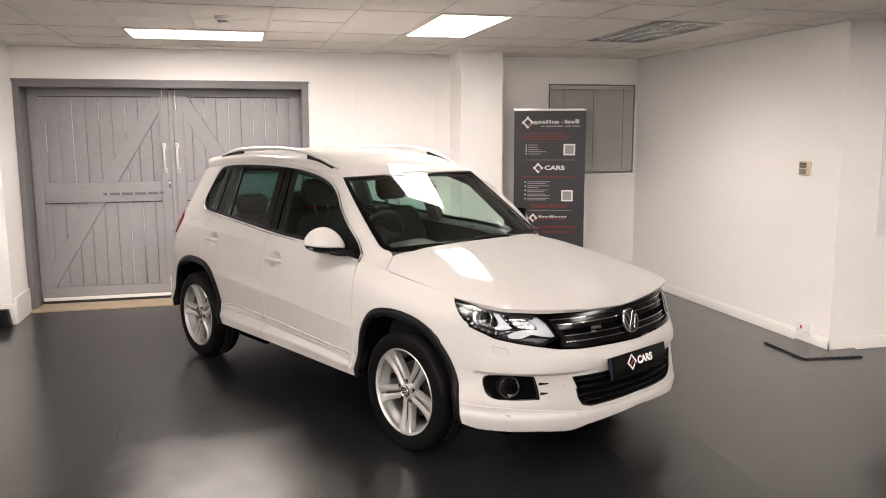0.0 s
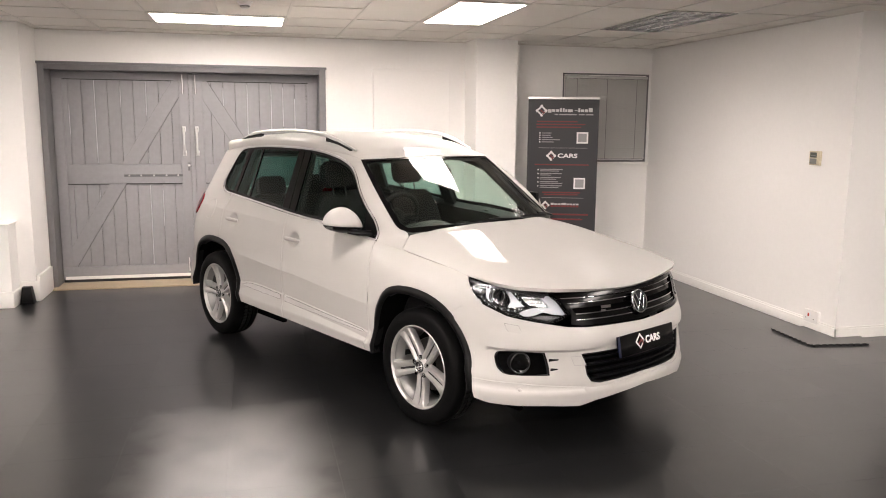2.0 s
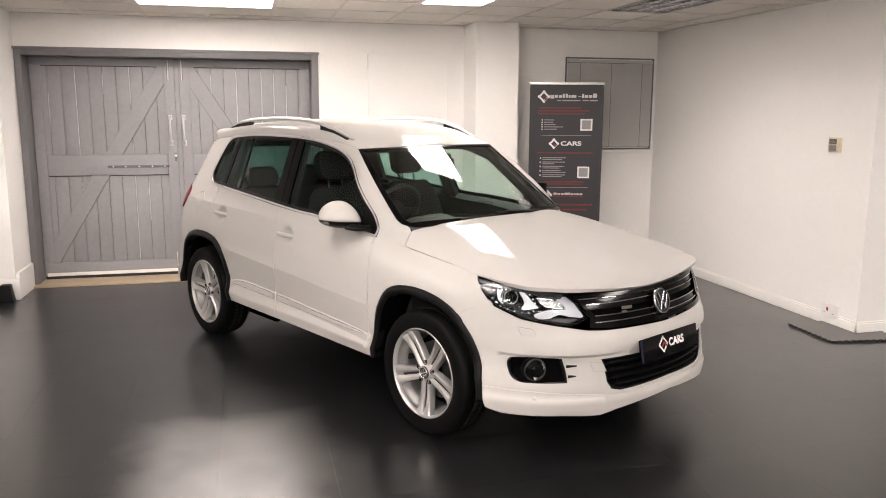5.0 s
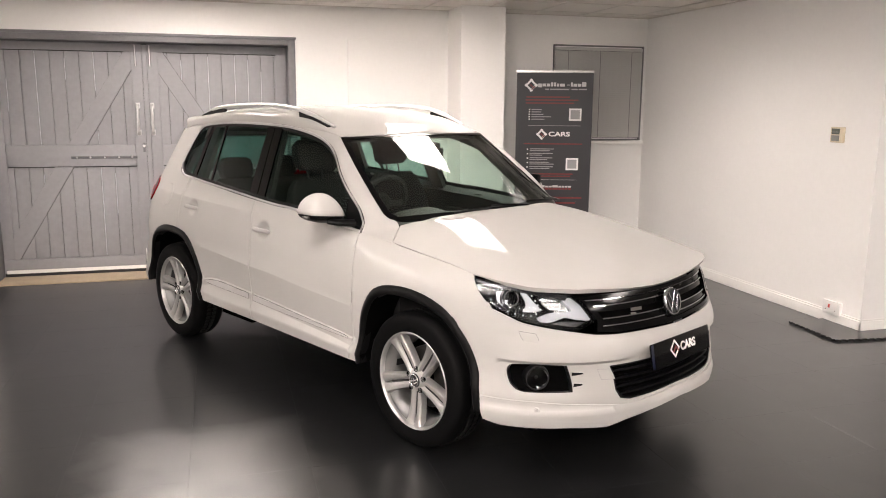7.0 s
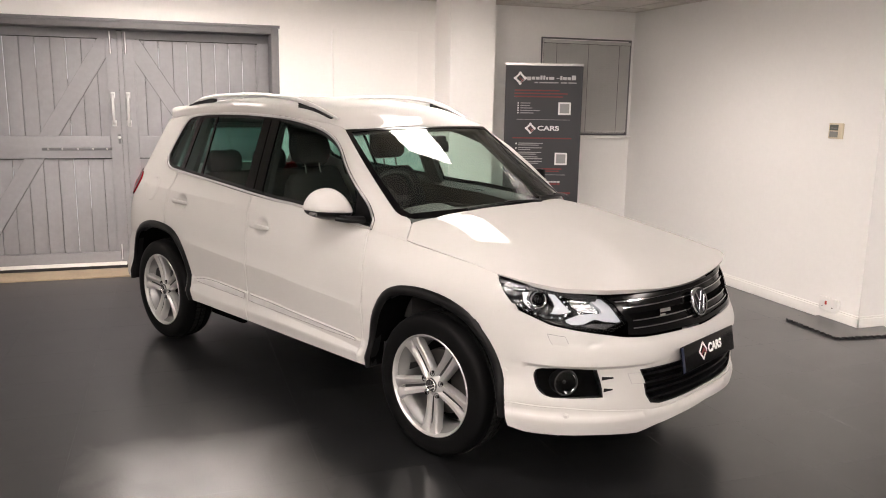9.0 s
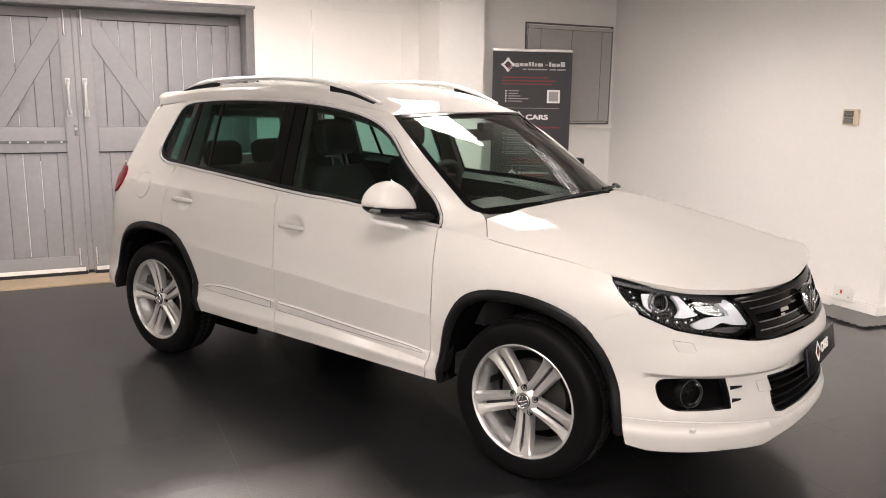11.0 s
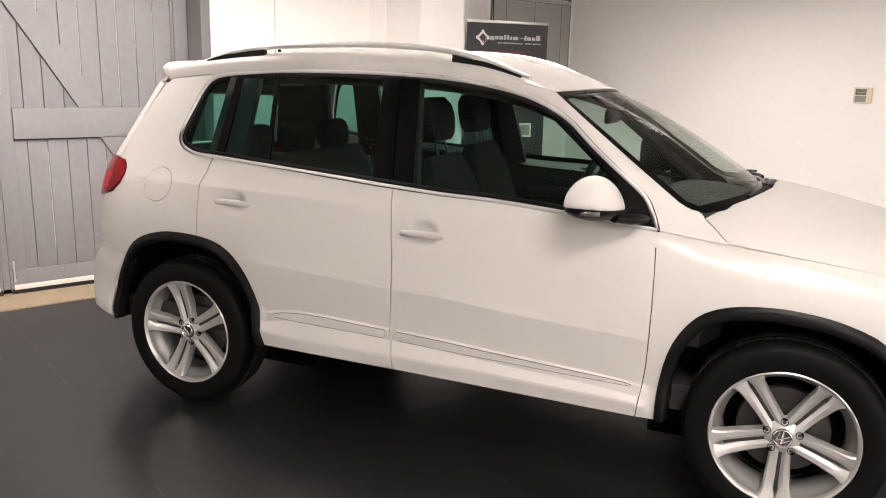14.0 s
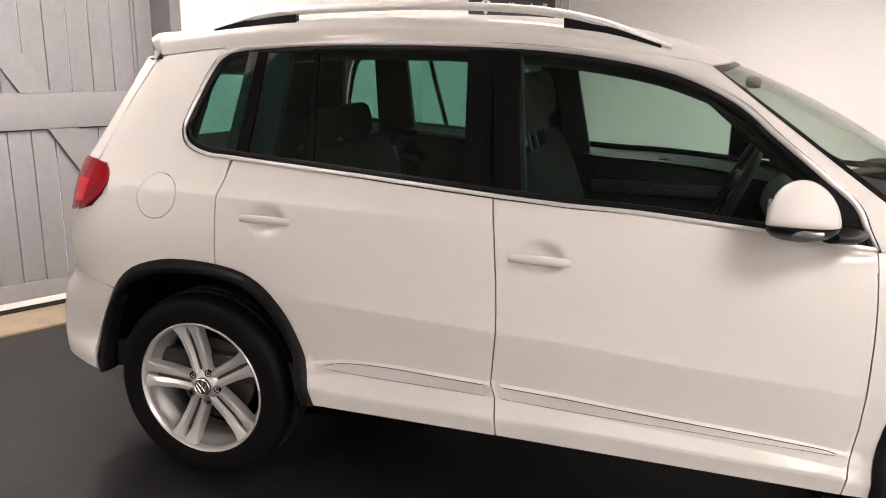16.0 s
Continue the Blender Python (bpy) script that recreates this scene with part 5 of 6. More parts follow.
# antenna stub
part("antenna", loft_mesh([[(-2.62 + .03 * math.cos(t) * k - .02 * (1 - k), .012 * math.sin(t) * k, float(ROOF(-2.62)) + .070 * (1 - k)) for t in np.linspace(0, 2 * math.pi, 12, False)] for k in (1, .7, .4, .1)], True, True), GLOSS_BLACK, car, "small black roof antenna", angle=60)

# underside
part("underbody", boxes((-3.15, .60, -.60, .60, .26, .36), (-2.10, -.48, -.79, .79, .30, .42), (-3.0, .5, -.55, .55, .30, .55), bevel=.03), DEEP_BLACK, car, "dark underside")


# ---- wheels ----
def wheel(m, steer=0.0):
    """An 18 inch wheel round the y axis, its face towards -y."""
    hub = new("wheel")
    hub.parent = car
    hub.matrix_local = m
    hub.empty_display_size = .1
    prof = [(.238, -.10), (.246, -.107), (.262, -.112), (.290, -.1150), (.314, -.1135), (.329, -.107), (.3375, -.096), (.342, -.080), (.345, -.060), (.3445, -.046), (.337, -.043), (.337, -.036), (.345, -.033), (.346, -.008), (.338, -.005), (.338, .005), (.346, .008), (.345, .033),
            (.337, .036), (.337, .043), (.3445, .046), (.344, .07), (.334, .09), (.312, .110), (.28, .1145), (.246, .107), (.238, .10)]
    part("tyre", lathe(prof, 120), TYRE, hub, "black road tyre", angle=35)
    bm = bmesh.new()
    for i in range(66):
        a = 2 * math.pi * i / 66
        box(bm, -.0105, .0105, -.104, -.058, -.004, .0075, .002, 1, m=Matrix.Rotation(-a, 4, "Y") @ pose(0, 0, .3375, 0, 0, 14) @ pose(0, -.004, 0, 16))
        for lo, hi, skew in ((-.034, -.007, -10), (.007, .034, 10)):
            box(bm, -.0115, .0115, lo, hi, -.004, .004, m=Matrix.Rotation(-a, 4, "Y") @ pose(0, 0, .3445) @ pose(0, 0, 0, 0, 0, skew))
    part("tread_shoulder", bm, TREAD, hub, "tread blocks", angle=30)
    rim = part("rim", lathe([(.2330, -.088), (.2345, -.099), (.2385, -.108), (.2440, -.112), (.2475, -.109), (.2475, -.100), (.238, -.098)], 96), ALLOY, hub, "silver five twin-spoke alloy rim", angle=40)
    part("rim_barrel", lathe([(.205, .09), (.224, .09), (.232, .095), (.240, .1), (.228, .06), (.205, .02), (.206, -.035), (.214, -.050), (.224, -.066), (.233, -.080), (.2345, -.092)], 96), BARREL, hub, "darker inside of the rim", angle=40)
    part("brake_disc", lathe([(.05, -.005), (.155, -.005), (.158, 0), (.158, .02), (.05, .02)], 56), DISC, hub, "dull steel brake disc", angle=40)
    part("wheel_back", lathe([(.0001, .03), (.14, .03), (.204, .05)], 40), DEEP_BLACK, hub, "dark brake shield", angle=40)

    def arm(pts, w0, w1, face, depth, sg):
        """A tapering spoke: a crowned bar from hub to rim along pts."""
        rows = []
        c = np.array(flow(pts, 4))
        for i, (x, z) in enumerate(c):
            k = i / (len(c) - 1)
            d = c[min(i + 1, len(c) - 1)] - c[max(i - 1, 0)]
            d = d / np.linalg.norm(d)
            s = np.array((-d[1], d[0]))
            w = w0 + (w1 - w0) * k + .014 * max(0, (k - .80) / .20) ** 2
            f = face[0] + (face[1] - face[0]) * k + .010 * math.sin(math.pi * k)
            pr = [(-1.08 * sg, depth), (-1.0 * sg, .007), (-.72 * sg, .0), (.20 * sg, .0), (.92 * sg, .0085), (1.0 * sg, .013), (1.10 * sg, depth)]
            rows.append([(x + s[0] * w * q, f + h, z + s[1] * w * q) for q, h in pr])
        return rows
    for k in range(5):
        turn = Matrix.Rotation(2 * math.pi * k / 5, 4, "Y")
        bm = bmesh.new()
        for sg in (1, -1):
            sub = loft_mesh(arm([(sg * .0195, .030), (sg * .0210, .10), (sg * .0240, .165), (sg * .0285, .2365)], .0140, .0195, (-.084, -.103), .042, sg), True, True)
            tmp = bpy.data.meshes.new("tmp")
            sub.to_mesh(tmp)
            sub.free()
            bm.from_mesh(tmp)
            bpy.data.meshes.remove(tmp)
        bmesh.ops.transform(bm, matrix=turn, verts=bm.verts)
        part("spoke", bm, ALLOY, hub, "silver twin spoke", angle=30)
        web = loft_mesh([[(-.022, -.070, .05), (.022, -.070, .05), (.022, -.05, .05), (-.022, -.05, .05)], [(-.036, -.075, .20), (.036, -.075, .20), (.036, -.05, .20), (-.036, -.05, .20)]], True, True)
        bmesh.ops.transform(web, matrix=turn, verts=web.verts)
        part("spoke_web", web, ALLOY_DARK, hub, "darker gap between the spokes")
        # bolt in its well between two spokes
        well = lathe([(.0001, -.0800), (.0105, -.0800), (.0115, -.086), (.0130, -.0865), (.0140, -.078)], 20)
        bmesh.ops.transform(well, matrix=turn @ Matrix.Rotation(math.pi / 5, 4, "Y") @ pose(0, 0, .056), verts=well.verts)
        part("bolt_well", well, DEEP_BLACK, hub, "dark bolt well", angle=40)
        bolt = lathe([(.0001, -.0840), (.0058, -.0840), (.0070, -.0825), (.0070, -.07)], 6)
        bmesh.ops.transform(bolt, matrix=turn @ Matrix.Rotation(math.pi / 5, 4, "Y") @ pose(0, 0, .056), verts=bolt.verts)
        part("wheel_bolt", bolt, ALLOY_DARK, hub, "dull steel wheel bolt", angle=30)
    part("hub_centre", lathe([(.034, -.088), (.044, -.083), (.056, -.074), (.066, -.066), (.070, -.05), (.02, -.045)], 48), ALLOY, hub, angle=40)
    cap = part("hub_cap", lathe([(.0001, -.0945), (.026, -.0945), (.029, -.096), (.0325, -.0965), (.0345, -.093), (.0345, -.08)], 40), LAMP_GREY, hub, "dark grey hub cap with a bright ring", angle=40)
    bm = lathe([(.0275, -.0955), (.030, -.0985), (.033, -.0965)], 40)
    for x0, z0, x1, z1 in ((-.013, .021, -.003, .002), (.013, .021, .003, .002), (-.021, .011, -.009, -.020), (.021, .011, .009, -.020), (-.009, -.020, 0, .0), (.009, -.020, 0, .0)):
        sub = sweep([(x0, -.0955, z0), (x1, -.0955, z1)], (.0028, .002), 6, up=(0, 1, 0))
        tmp = bpy.data.meshes.new("tmp")
        sub.to_mesh(tmp)
        sub.free()
        bm.from_mesh(tmp)
        bpy.data.meshes.remove(tmp)
    part("cap_mark", bm, CHROME, hub, "bright ring and bars", angle=40)
    return hub


for x, y, turn, spin in ((0, -.766, 0, 37), (-2.604, -.755, 0, -13), (0, .755, 180, 0), (-2.604, .755, 180, 20)):
    wheel(pose(x, y, .346, 0, spin, turn))

# ---- inside the car ----
for flip in (False, True):
    s = 1 if flip else -1
    low = [(-.55, .45), (-.55, 1.030), (-1.124, 1.082), (-1.556, 1.103), (-2.121, 1.144), (-2.45, 1.164), (-2.45, .80), (-2.1, .45)]
    ba, bz = np.array([q for q in BELT if q[0] < -.53]).T
    lo_, out_ = skin(ba, bz), facing(skin, ba, bz)
    rise = np.stack([0 * ba, 0 * ba, .010 + .022 * ease(-1.55, -1.8, ba)], 1)
    part("belt_cap", loft_mesh([lo_ - out_ * .014 + np.array((0, 0, .004)), lo_ - out_ * .05 + rise, lo_ - out_ * .085 + rise - np.array((0, 0, .014))], flip=flip), CABIN, car, "black door top trim", angle=50)
    ha, hz = np.array([q for q in DLO_TOP if q[1] > 1.25 and q[0] > -2.42]).T
    hi_, out_ = skin(ha, hz), facing(skin, ha, hz)
    part("header_lining", loft_mesh([hi_ - out_ * .014, hi_ - out_ * .030 - np.array((0, 0, .020)), hi_ - out_ * .065 - np.array((0, 0, .030)), hi_ - out_ * .10 - np.array((0, 0, .012))], flip=flip), CABIN, car, "black lining over the windows", angle=50)
    panel("door_lining", skin, low, CABIN, car, "black door lining", step=.08, off=-.07, thick=.02, flip=flip)
    part("arm_rest", boxes((-1.45, -.80, *sorted((s * .74, s * .80)), .88, .94), bevel=.018), CABIN, car, "black arm rest", angle=40)
    part("inner_handle", sweep([(-1.060, s * .745, 1.050), (-1.105, s * .735, 1.054), (-1.155, s * .74, 1.050)], (.006, .010), 8), DARK_CHROME, car, "chrome inner door handle", angle=50)
    for lo, hi, w in ((-1.515, -1.575, .060), (-2.45, -2.42, .10)):
        part("pillar_lining", loft_mesh([[(lo - w, s * .775, 1.06), (lo + w, s * .775, 1.06), (lo + w, s * .74, 1.06), (lo - w, s * .74, 1.06)],
                                          [(hi - w * .8, s * .585, 1.54), (hi + w * .8, s * .585, 1.54), (hi + w * .8, s * .55, 1.54), (hi - w * .8, s * .55, 1.54)]], True, True), CABIN, car, "black pillar lining")
    part("pillar_lining", loft_mesh([[(-.45, s * .70, 1.05), (-.50, s * .72, 1.05), (-.54, s * .68, 1.05), (-.49, s * .66, 1.05)], [(-1.0, s * .565, 1.49), (-1.05, s * .575, 1.49), (-1.07, s * .54, 1.49), (-1.02, s * .53, 1.49)]], True, True), CABIN, car, "black pillar lining")
    part("pillar_lining", loft_mesh([[(-2.72, s * .70, 1.15), (-3.05, s * .62, 1.15), (-3.05, s * .58, 1.15), (-2.72, s * .66, 1.15)], [(-2.66, s * .56, 1.50), (-2.98, s * .52, 1.50), (-2.98, s * .48, 1.50), (-2.66, s * .52, 1.50)]], True, True), CABIN, car, "black pillar lining")
panel("headliner", roof_skin, [(-.98, .12), (-.90, 1), (-.98, 1.88), (-2.9, 1.88), (-2.95, 1), (-2.9, .12)], LINER, car, "grey roof lining", step=.12, off=-.045, thick=.01)
part("cabin_floor", boxes((-3.1, -.2, -.80, .80, .36, .46)), CABIN, car, "black cabin floor")
part("load_bay_cover", boxes((-3.15, -2.62, -.66, .66, 1.02, 1.05), bevel=.01), CABIN, car, "black load cover", angle=40)

# dashboard
xs = [(-.12, 1.055), (-.30, 1.075), (-.50, 1.075), (-.60, 1.055), (-.66, 1.00), (-.68, .92), (-.62, .80), (-.55, .60), (-.15, .60)]
rows = []
for y in np.linspace(-.68, .68, 25):
    hump = .045 * math.exp(-((y + .37) / .17) ** 4)
    back = .18 * abs(y / .7) ** 2.2
    rows.append([(x - back * max(0, min(1, (x + .6) / .45)), y, z + (hump if z > .99 else 0) * min(1, max(0, (-x - .3) / .2)) - .03 * abs(y / .7) ** 3) for x, z in xs])
dash = part("dashboard", loft_mesh(rows, True, True), CABIN, car, "black dashboard with a hooded cluster", angle=50)
for y in (-.12, .12):
    part("air_vent", boxes((-.685, -.665, y - .085, y + .085, .93, .99), bevel=.01), SATIN, dash, "silver-framed air vent", angle=40)
part("centre_console", boxes((-1.30, -.60, -.12, .12, .45, .72), bevel=.04), CABIN, car, "black centre console", angle=40)
# steering wheel on the right-hand side
st = lathe([(.186 + .016 * math.cos(t), .016 * math.sin(t)) for t in np.linspace(0, 2 * math.pi, 13)], 56)
M = pose(-.85, -.37, 1.10, 0, 0, 90) @ pose(0, 0, 0, 24)
bmesh.ops.transform(st, matrix=M, verts=st.verts)
sw = part("steering_wheel", st, CABIN, car, "black leather steering wheel", angle=60)
for a in (0, 180, 270):
    bm = sweep([(.03, 0, 0), (.11, .006, 0), (.18, 0, 0)], (.022, .008), 8, up=(0, 1, 0))
    bmesh.ops.transform(bm, matrix=M @ Matrix.Rotation(radians(-a), 4, "Y"), verts=bm.verts)
    part("wheel_spoke", bm, ALLOY_DARK, sw, "dark metal wheel spoke", angle=50)
bm = lathe([(.0001, -.03), (.05, -.028), (.07, -.015), (.072, .02), (.0001, .03)], 32)
bmesh.ops.transform(bm, matrix=M, verts=bm.verts)
part("horn_pad", bm, CABIN, sw, "", angle=50)


def cushion(rows_z, depth, m):
    """A padded block: rows of (height, half width, forward) with rounded edges."""
    rows = []
    for z, w, f, d in rows_z:
        ring = []
        for t in np.linspace(0, 2 * math.pi, 28, False):
            c, s = math.cos(t), math.sin(t)
            ring.append((f + d * math.copysign(abs(c) ** .55, c) + .02 * (abs(s) ** 3) * (1 if c > 0 else 0), w * math.copysign(abs(s) ** .5, s), z))
        rows.append(ring)
    bm = loft_mesh(rows, True, True)
    bmesh.ops.transform(bm, matrix=m, verts=bm.verts)
    return bm


def front_seat(y, back=0.0):
    base = part("front_seat", cushion([(.46, .24, 0, .24), (.50, .26, 0, .26), (.60, .26, .01, .27), (.66, .25, .02, .26), (.675, .22, .02, .23)], 0, pose(-1.12 - back, y, 0)), CLOTH, car, "black cloth front seat", angle=60)
    part("seat_back", cushion([(0, .22, 0, .05), (.06, .255, 0, .07), (.25, .26, .0, .075), (.42, .245, -.005, .065), (.54, .20, -.01, .05), (.585, .16, -.01, .03)], 0, pose(-1.36 - back, y, .64, 0, -15, 0)), CLOTH, base, angle=60)
    head = part("headrest", cushion([(0, .09, 0, .035), (.03, .125, 0, .05), (.10, .135, .0, .055), (.16, .125, -.005, .05), (.195, .09, -.01, .03)], 0, pose(-1.535 - back, y, 1.265, 0, -8, 0)), CLOTH, base, "padded black headrest", angle=60)
    for k in (-.055, .055):
        part("headrest_post", sweep([(-1.50 - back, y + k, 1.20), (-1.53 - back, y + k, 1.30)], (.006, .006), 8), ALLOY_DARK, base, "dull metal post", angle=60)


front_seat(-.37, .01), front_seat(.37, .10)
bench = part("rear_seat", cushion([(.48, .60, 0, .22), (.54, .63, 0, .25), (.68, .63, .02, .25), (.72, .60, .02, .22)], 0, pose(-2.10, 0, 0)), CLOTH, car, "black cloth rear bench", angle=60)
part("seat_back", cushion([(0, .60, 0, .05), (.08, .63, 0, .07), (.35, .63, 0, .07), (.47, .60, 0, .05), (.50, .55, 0, .03)], 0, pose(-2.36, 0, .66, 0, -16, 0)), CLOTH, bench, angle=60)
for y in (-.38, 0, .38):
    part("headrest", cushion([(0, .09, 0, .03), (.03, .125, 0, .045), (.10, .13, 0, .05), (.14, .12, 0, .045), (.165, .08, 0, .03)], 0, pose(-2.53, y, 1.13, 0, -8, 0)), CLOTH, bench, "padded black headrest", angle=60)
rv = part("inner_mirror", sweep([(-.80, .0, 1.475), (-.80, 0, 1.42)], (.012, .012), 8), CABIN, car, "black inside mirror on its stalk", angle=50)
part("mirror_shell", boxes((-.845, -.815, -.12, .12, 1.360, 1.425), bevel=.014, segs=3), CABIN, rv, angle=40)
part("sensor_shroud", boxes((-.82, -.77, -.05, .05, 1.42, 1.462), bevel=.015), CABIN, rv, "", angle=40)

# ---- the timber doors ----
LEAF_Y = 8.80


def door_leaf(x0, x1, hinge, name):
    """A ledged and braced plank leaf between x0 and x1; hinge is -1 at the left, 1 at the right."""
    z0, z1 = .032, 2.248
    t = thing(name, "closed grey painted plank door with diagonal braces", "door", pose((x0 + x1) / 2, LEAF_Y, 0), kind="structure")
    a = (x1 - x0) / 2
    w = .128
    zm = 1.17

    def boards(first, lo, hi, slits):
        """A row of upright boards whose first joint stands at first from the leaf's edge."""
        joints = [first + w * i for i in range(12) if first + w * i < 2 * a - .06]
        for p, q in zip([.01] + joints, joints + [2 * a - .01]):
            part("plank", boxes((-a + p + .0016, -a + q - .0016, .026, .050, lo, hi), bevel=.005), GREY_DOOR, t, angle=30)
        for i, p, q in slits:
            x = -a + joints[i]
            part("light_slit", boxes((x - .0036, x + .0036, .036, .051, p, q)), LIGHT_GAP, t, "pale light in a plank joint")

    if hinge < 0:
        boards(.152, zm, z1, ((2, 1.29, 2.16), (6, 1.80, 2.16), (6, 1.29, 1.40), (0, 1.6, 1.9), (4, 1.9, 2.1)))
        boards(.154, z0, zm, ((6, .19, 1.06), (7, .6, 1.0), (2, .8, 1.0)))
    else:
        boards(.183, zm, z1, ((1, 1.9, 2.1), (3, 1.4, 2.14), (5, 1.3, 2.15), (6, 1.7, 2.12), (7, 1.5, 2.0)))
        boards(.185, z0, zm, ((1, .3, 1.0), (4, .2, .9)))
    part("backing", boxes((-a, a, .052, .06, z0, z1)), BLACK_SHEET, t, "dark gaps between the planks")
    # black strips draw the joint and the rail's shadow on the planks
    part("shadow_gap", boxes((-a + .10, a - .10, .0235, .0262, 1.066, 1.0755), (-a + .10, a - .10, .0235, .0262, 2.165, 2.1725)), BLACK_SHEET, t, "dark strip for the joint and shadow under the rail")
    rails = [(-a, a, 2.172, z1), (-a + .105, a - .105, 1.075, 1.28), (-a, a, z0, .178)]
    for p, q, lo, hi in rails:
        part("rail", boxes((p, q, .0, .0255, lo, hi), bevel=.004), GREY_DOOR, t, angle=30)
    part("stile", boxes((-a, -a + .10, .001, .0255, .178, 2.172), bevel=.004), GREY_DOOR, t, angle=30)
    part("stile", boxes((a - .10, a, .001, .0255, .178, 2.172), bevel=.004), GREY_DOOR, t, angle=30)
    for lo, hi in ((.178, 1.075), (1.28, 2.172)):
        foot, head = (hinge * .6215, hinge * .0805) if lo < .5 else ((.0515, .5985) if hinge < 0 else (-.0505, -.6005))
        # the wider black copy stands for each brace's edge shadow and joint
        for name, w_, y0, y1, mt, lb in (("brace", .084, .0005, .0255, GREY_DOOR, ""), ("brace_gap", .0875, .0232, .0262, BLACK_SHEET, "dark strip for the joint and shadow along the brace")):
            ring = [(foot - w_, lo + .002), (foot + w_, lo + .002), (head + w_, hi - .002), (head - w_, hi - .002)]
            for sg in (1, -1):
                kept = []
                for (xa, za), (xb, zb) in zip(ring, ring[1:] + ring[:1]):
                    da, db = a - .10 - sg * xa, a - .10 - sg * xb
                    if da >= 0:
                        kept.append((xa, za))
                    if da * db < 0:
                        kept.append((xa + (xb - xa) * da / (da - db), za + (zb - za) * da / (da - db)))
                ring = kept
            bm = bmesh.new()
            near_, far_ = [bm.verts.new((x, y0, z)) for x, z in ring], [bm.verts.new((x, y1, z)) for x, z in ring]
            bm.faces.new(near_), bm.faces.new(far_[::-1])
            for i in range(len(ring)):
                k = (i + 1) % len(ring)
                bm.faces.new((near_[i], far_[i], far_[k], near_[k]))
            bmesh.ops.recalc_face_normals(bm, faces=bm.faces)
            part(name, bm, mt, t, lb)
    # a black strip paints the shadow in the gap below the weather bar
    part("floor_gap", boxes((-a + .005, a - .005, -.004, .0, .0145, .048)), BLACK_SHEET, t, "dark strip for the gap and shadow under the door")
    part("weather_bar", boxes((-a + .02, a - .02, -.012, .0, z0 + .012, z0 + .046), bevel=.004), WALL_GLOSS, t, "white weather bar", angle=30)
    s = -hinge
    # pull handle, shoot bolts, strap
    hx = s * (a - (.058 if hinge < 0 else .026))
    pull = part("pull_handle", sweep([(hx, -.0, 1.40), (hx, -.050, 1.403), (hx, -.060, 1.425), (hx, -.060, 1.635), (hx, -.050, 1.657), (hx, .0, 1.66)], (.017, .012), 10, up=(1, 0, 0)), STEEL, t, "bright steel pull handle", angle=50)
    for z in (1.40, 1.66):
        part("handle_plate", boxes((hx - .019, hx + .019, -.005, .0, z - .028, z + .028), bevel=.002), STEEL, pull, angle=30)
    for z, h in ((2.11, .075), (.15, .05)):
        bolt = part("shoot_bolt", boxes((hx - .011, hx + .011, -.006, .0, z - h, z + h), bevel=.002), STRAP, t, "dull steel shoot bolt", angle=30)
        part("bolt_rod", sweep([(hx, -.012, z - h), (hx, -.012, z + h + .05)], (.006, .006), 8, up=(1, 0, 0)), STEEL, bolt, angle=50)
        part("bolt_knob", sweep([(hx, -.012, z - h * .6), (hx, -.035, z - h * .6)], (.006, .006), 8), STEEL, bolt, angle=50)
    return t


left_leaf = door_leaf(-3.135, -1.778, -1, "door_1")
door_leaf(-1.730, -.403, 1, "door_2")
part("meeting_strip", boxes((.6805, .7245, .004, .030, .05, 2.24), bevel=.004), GREY_DOOR, left_leaf, "grey cover strip between the leaves", angle=30)
strap = part("strap_bar", boxes((-.012, .588, -.008, .0, 1.148, 1.174), bevel=.002), STRAP, left_leaf, "grey steel strap with bolts", angle=30)
for x in (.04, .16, .29, .42, .54):
    bm = lathe([(.0001, -.016), (.006, -.015), (.009, -.009), (.009, -.006)], 12)
    bmesh.ops.translate(bm, vec=(x, 0, 1.161), verts=bm.verts)
    part("strap_bolt", bm, STEEL, strap, angle=40)
bm = boxes((.646, .668, -.006, 0, 1.21, 1.30), bevel=.003)
lock = part("lock_plate", bm, STRAP, left_leaf, "small dull steel lock plate", angle=30)
bm = lathe([(.0001, -.03), (.012, -.03), (.014, -.02), (.010, -.006)], 16)
bmesh.ops.translate(bm, vec=(.657, 0, 1.27), verts=bm.verts)
part("lock_knob", bm, STEEL, lock, angle=40)
# lining of the opening
bm = boxes((DOOR_X0, DOOR_X0 + .06, BACK - .01, LEAF_Y + .07, 0, DOOR_Z), (DOOR_X1 - .07, DOOR_X1, BACK - .01, LEAF_Y + .07, 0, DOOR_Z), (DOOR_X0 + .06, DOOR_X1 - .07, BACK - .01, LEAF_Y + .07, DOOR_Z - .065, DOOR_Z), bevel=.005)
solo("door_frame", bm, GREY_DARK, "dark grey painted timber door frame", "door frame", kind="structure", angle=30)
solo("door_header", boxes((DOOR_X0 - .02, DOOR_X1 + .01, BACK - .03, BACK, DOOR_Z - .012, DOOR_Z + .014), bevel=.004), GREY_DARK, "dark grey drip moulding over the doors", "trim", kind="structure", angle=30)
solo("door_edge_trim", boxes((DOOR_X1 + .001, DOOR_X1 + .022, BACK - .012, BACK, 0, DOOR_Z), bevel=.003), WALL_GLOSS, "white edge strip beside the doors", "trim", kind="structure", angle=30)
solo("door_void", boxes((-3.3, -.25, LEAF_Y + .10, LEAF_Y + .12, -.05, 2.4)), BLACK_SHEET, "dark gap behind the doors", "backing", kind="structure")
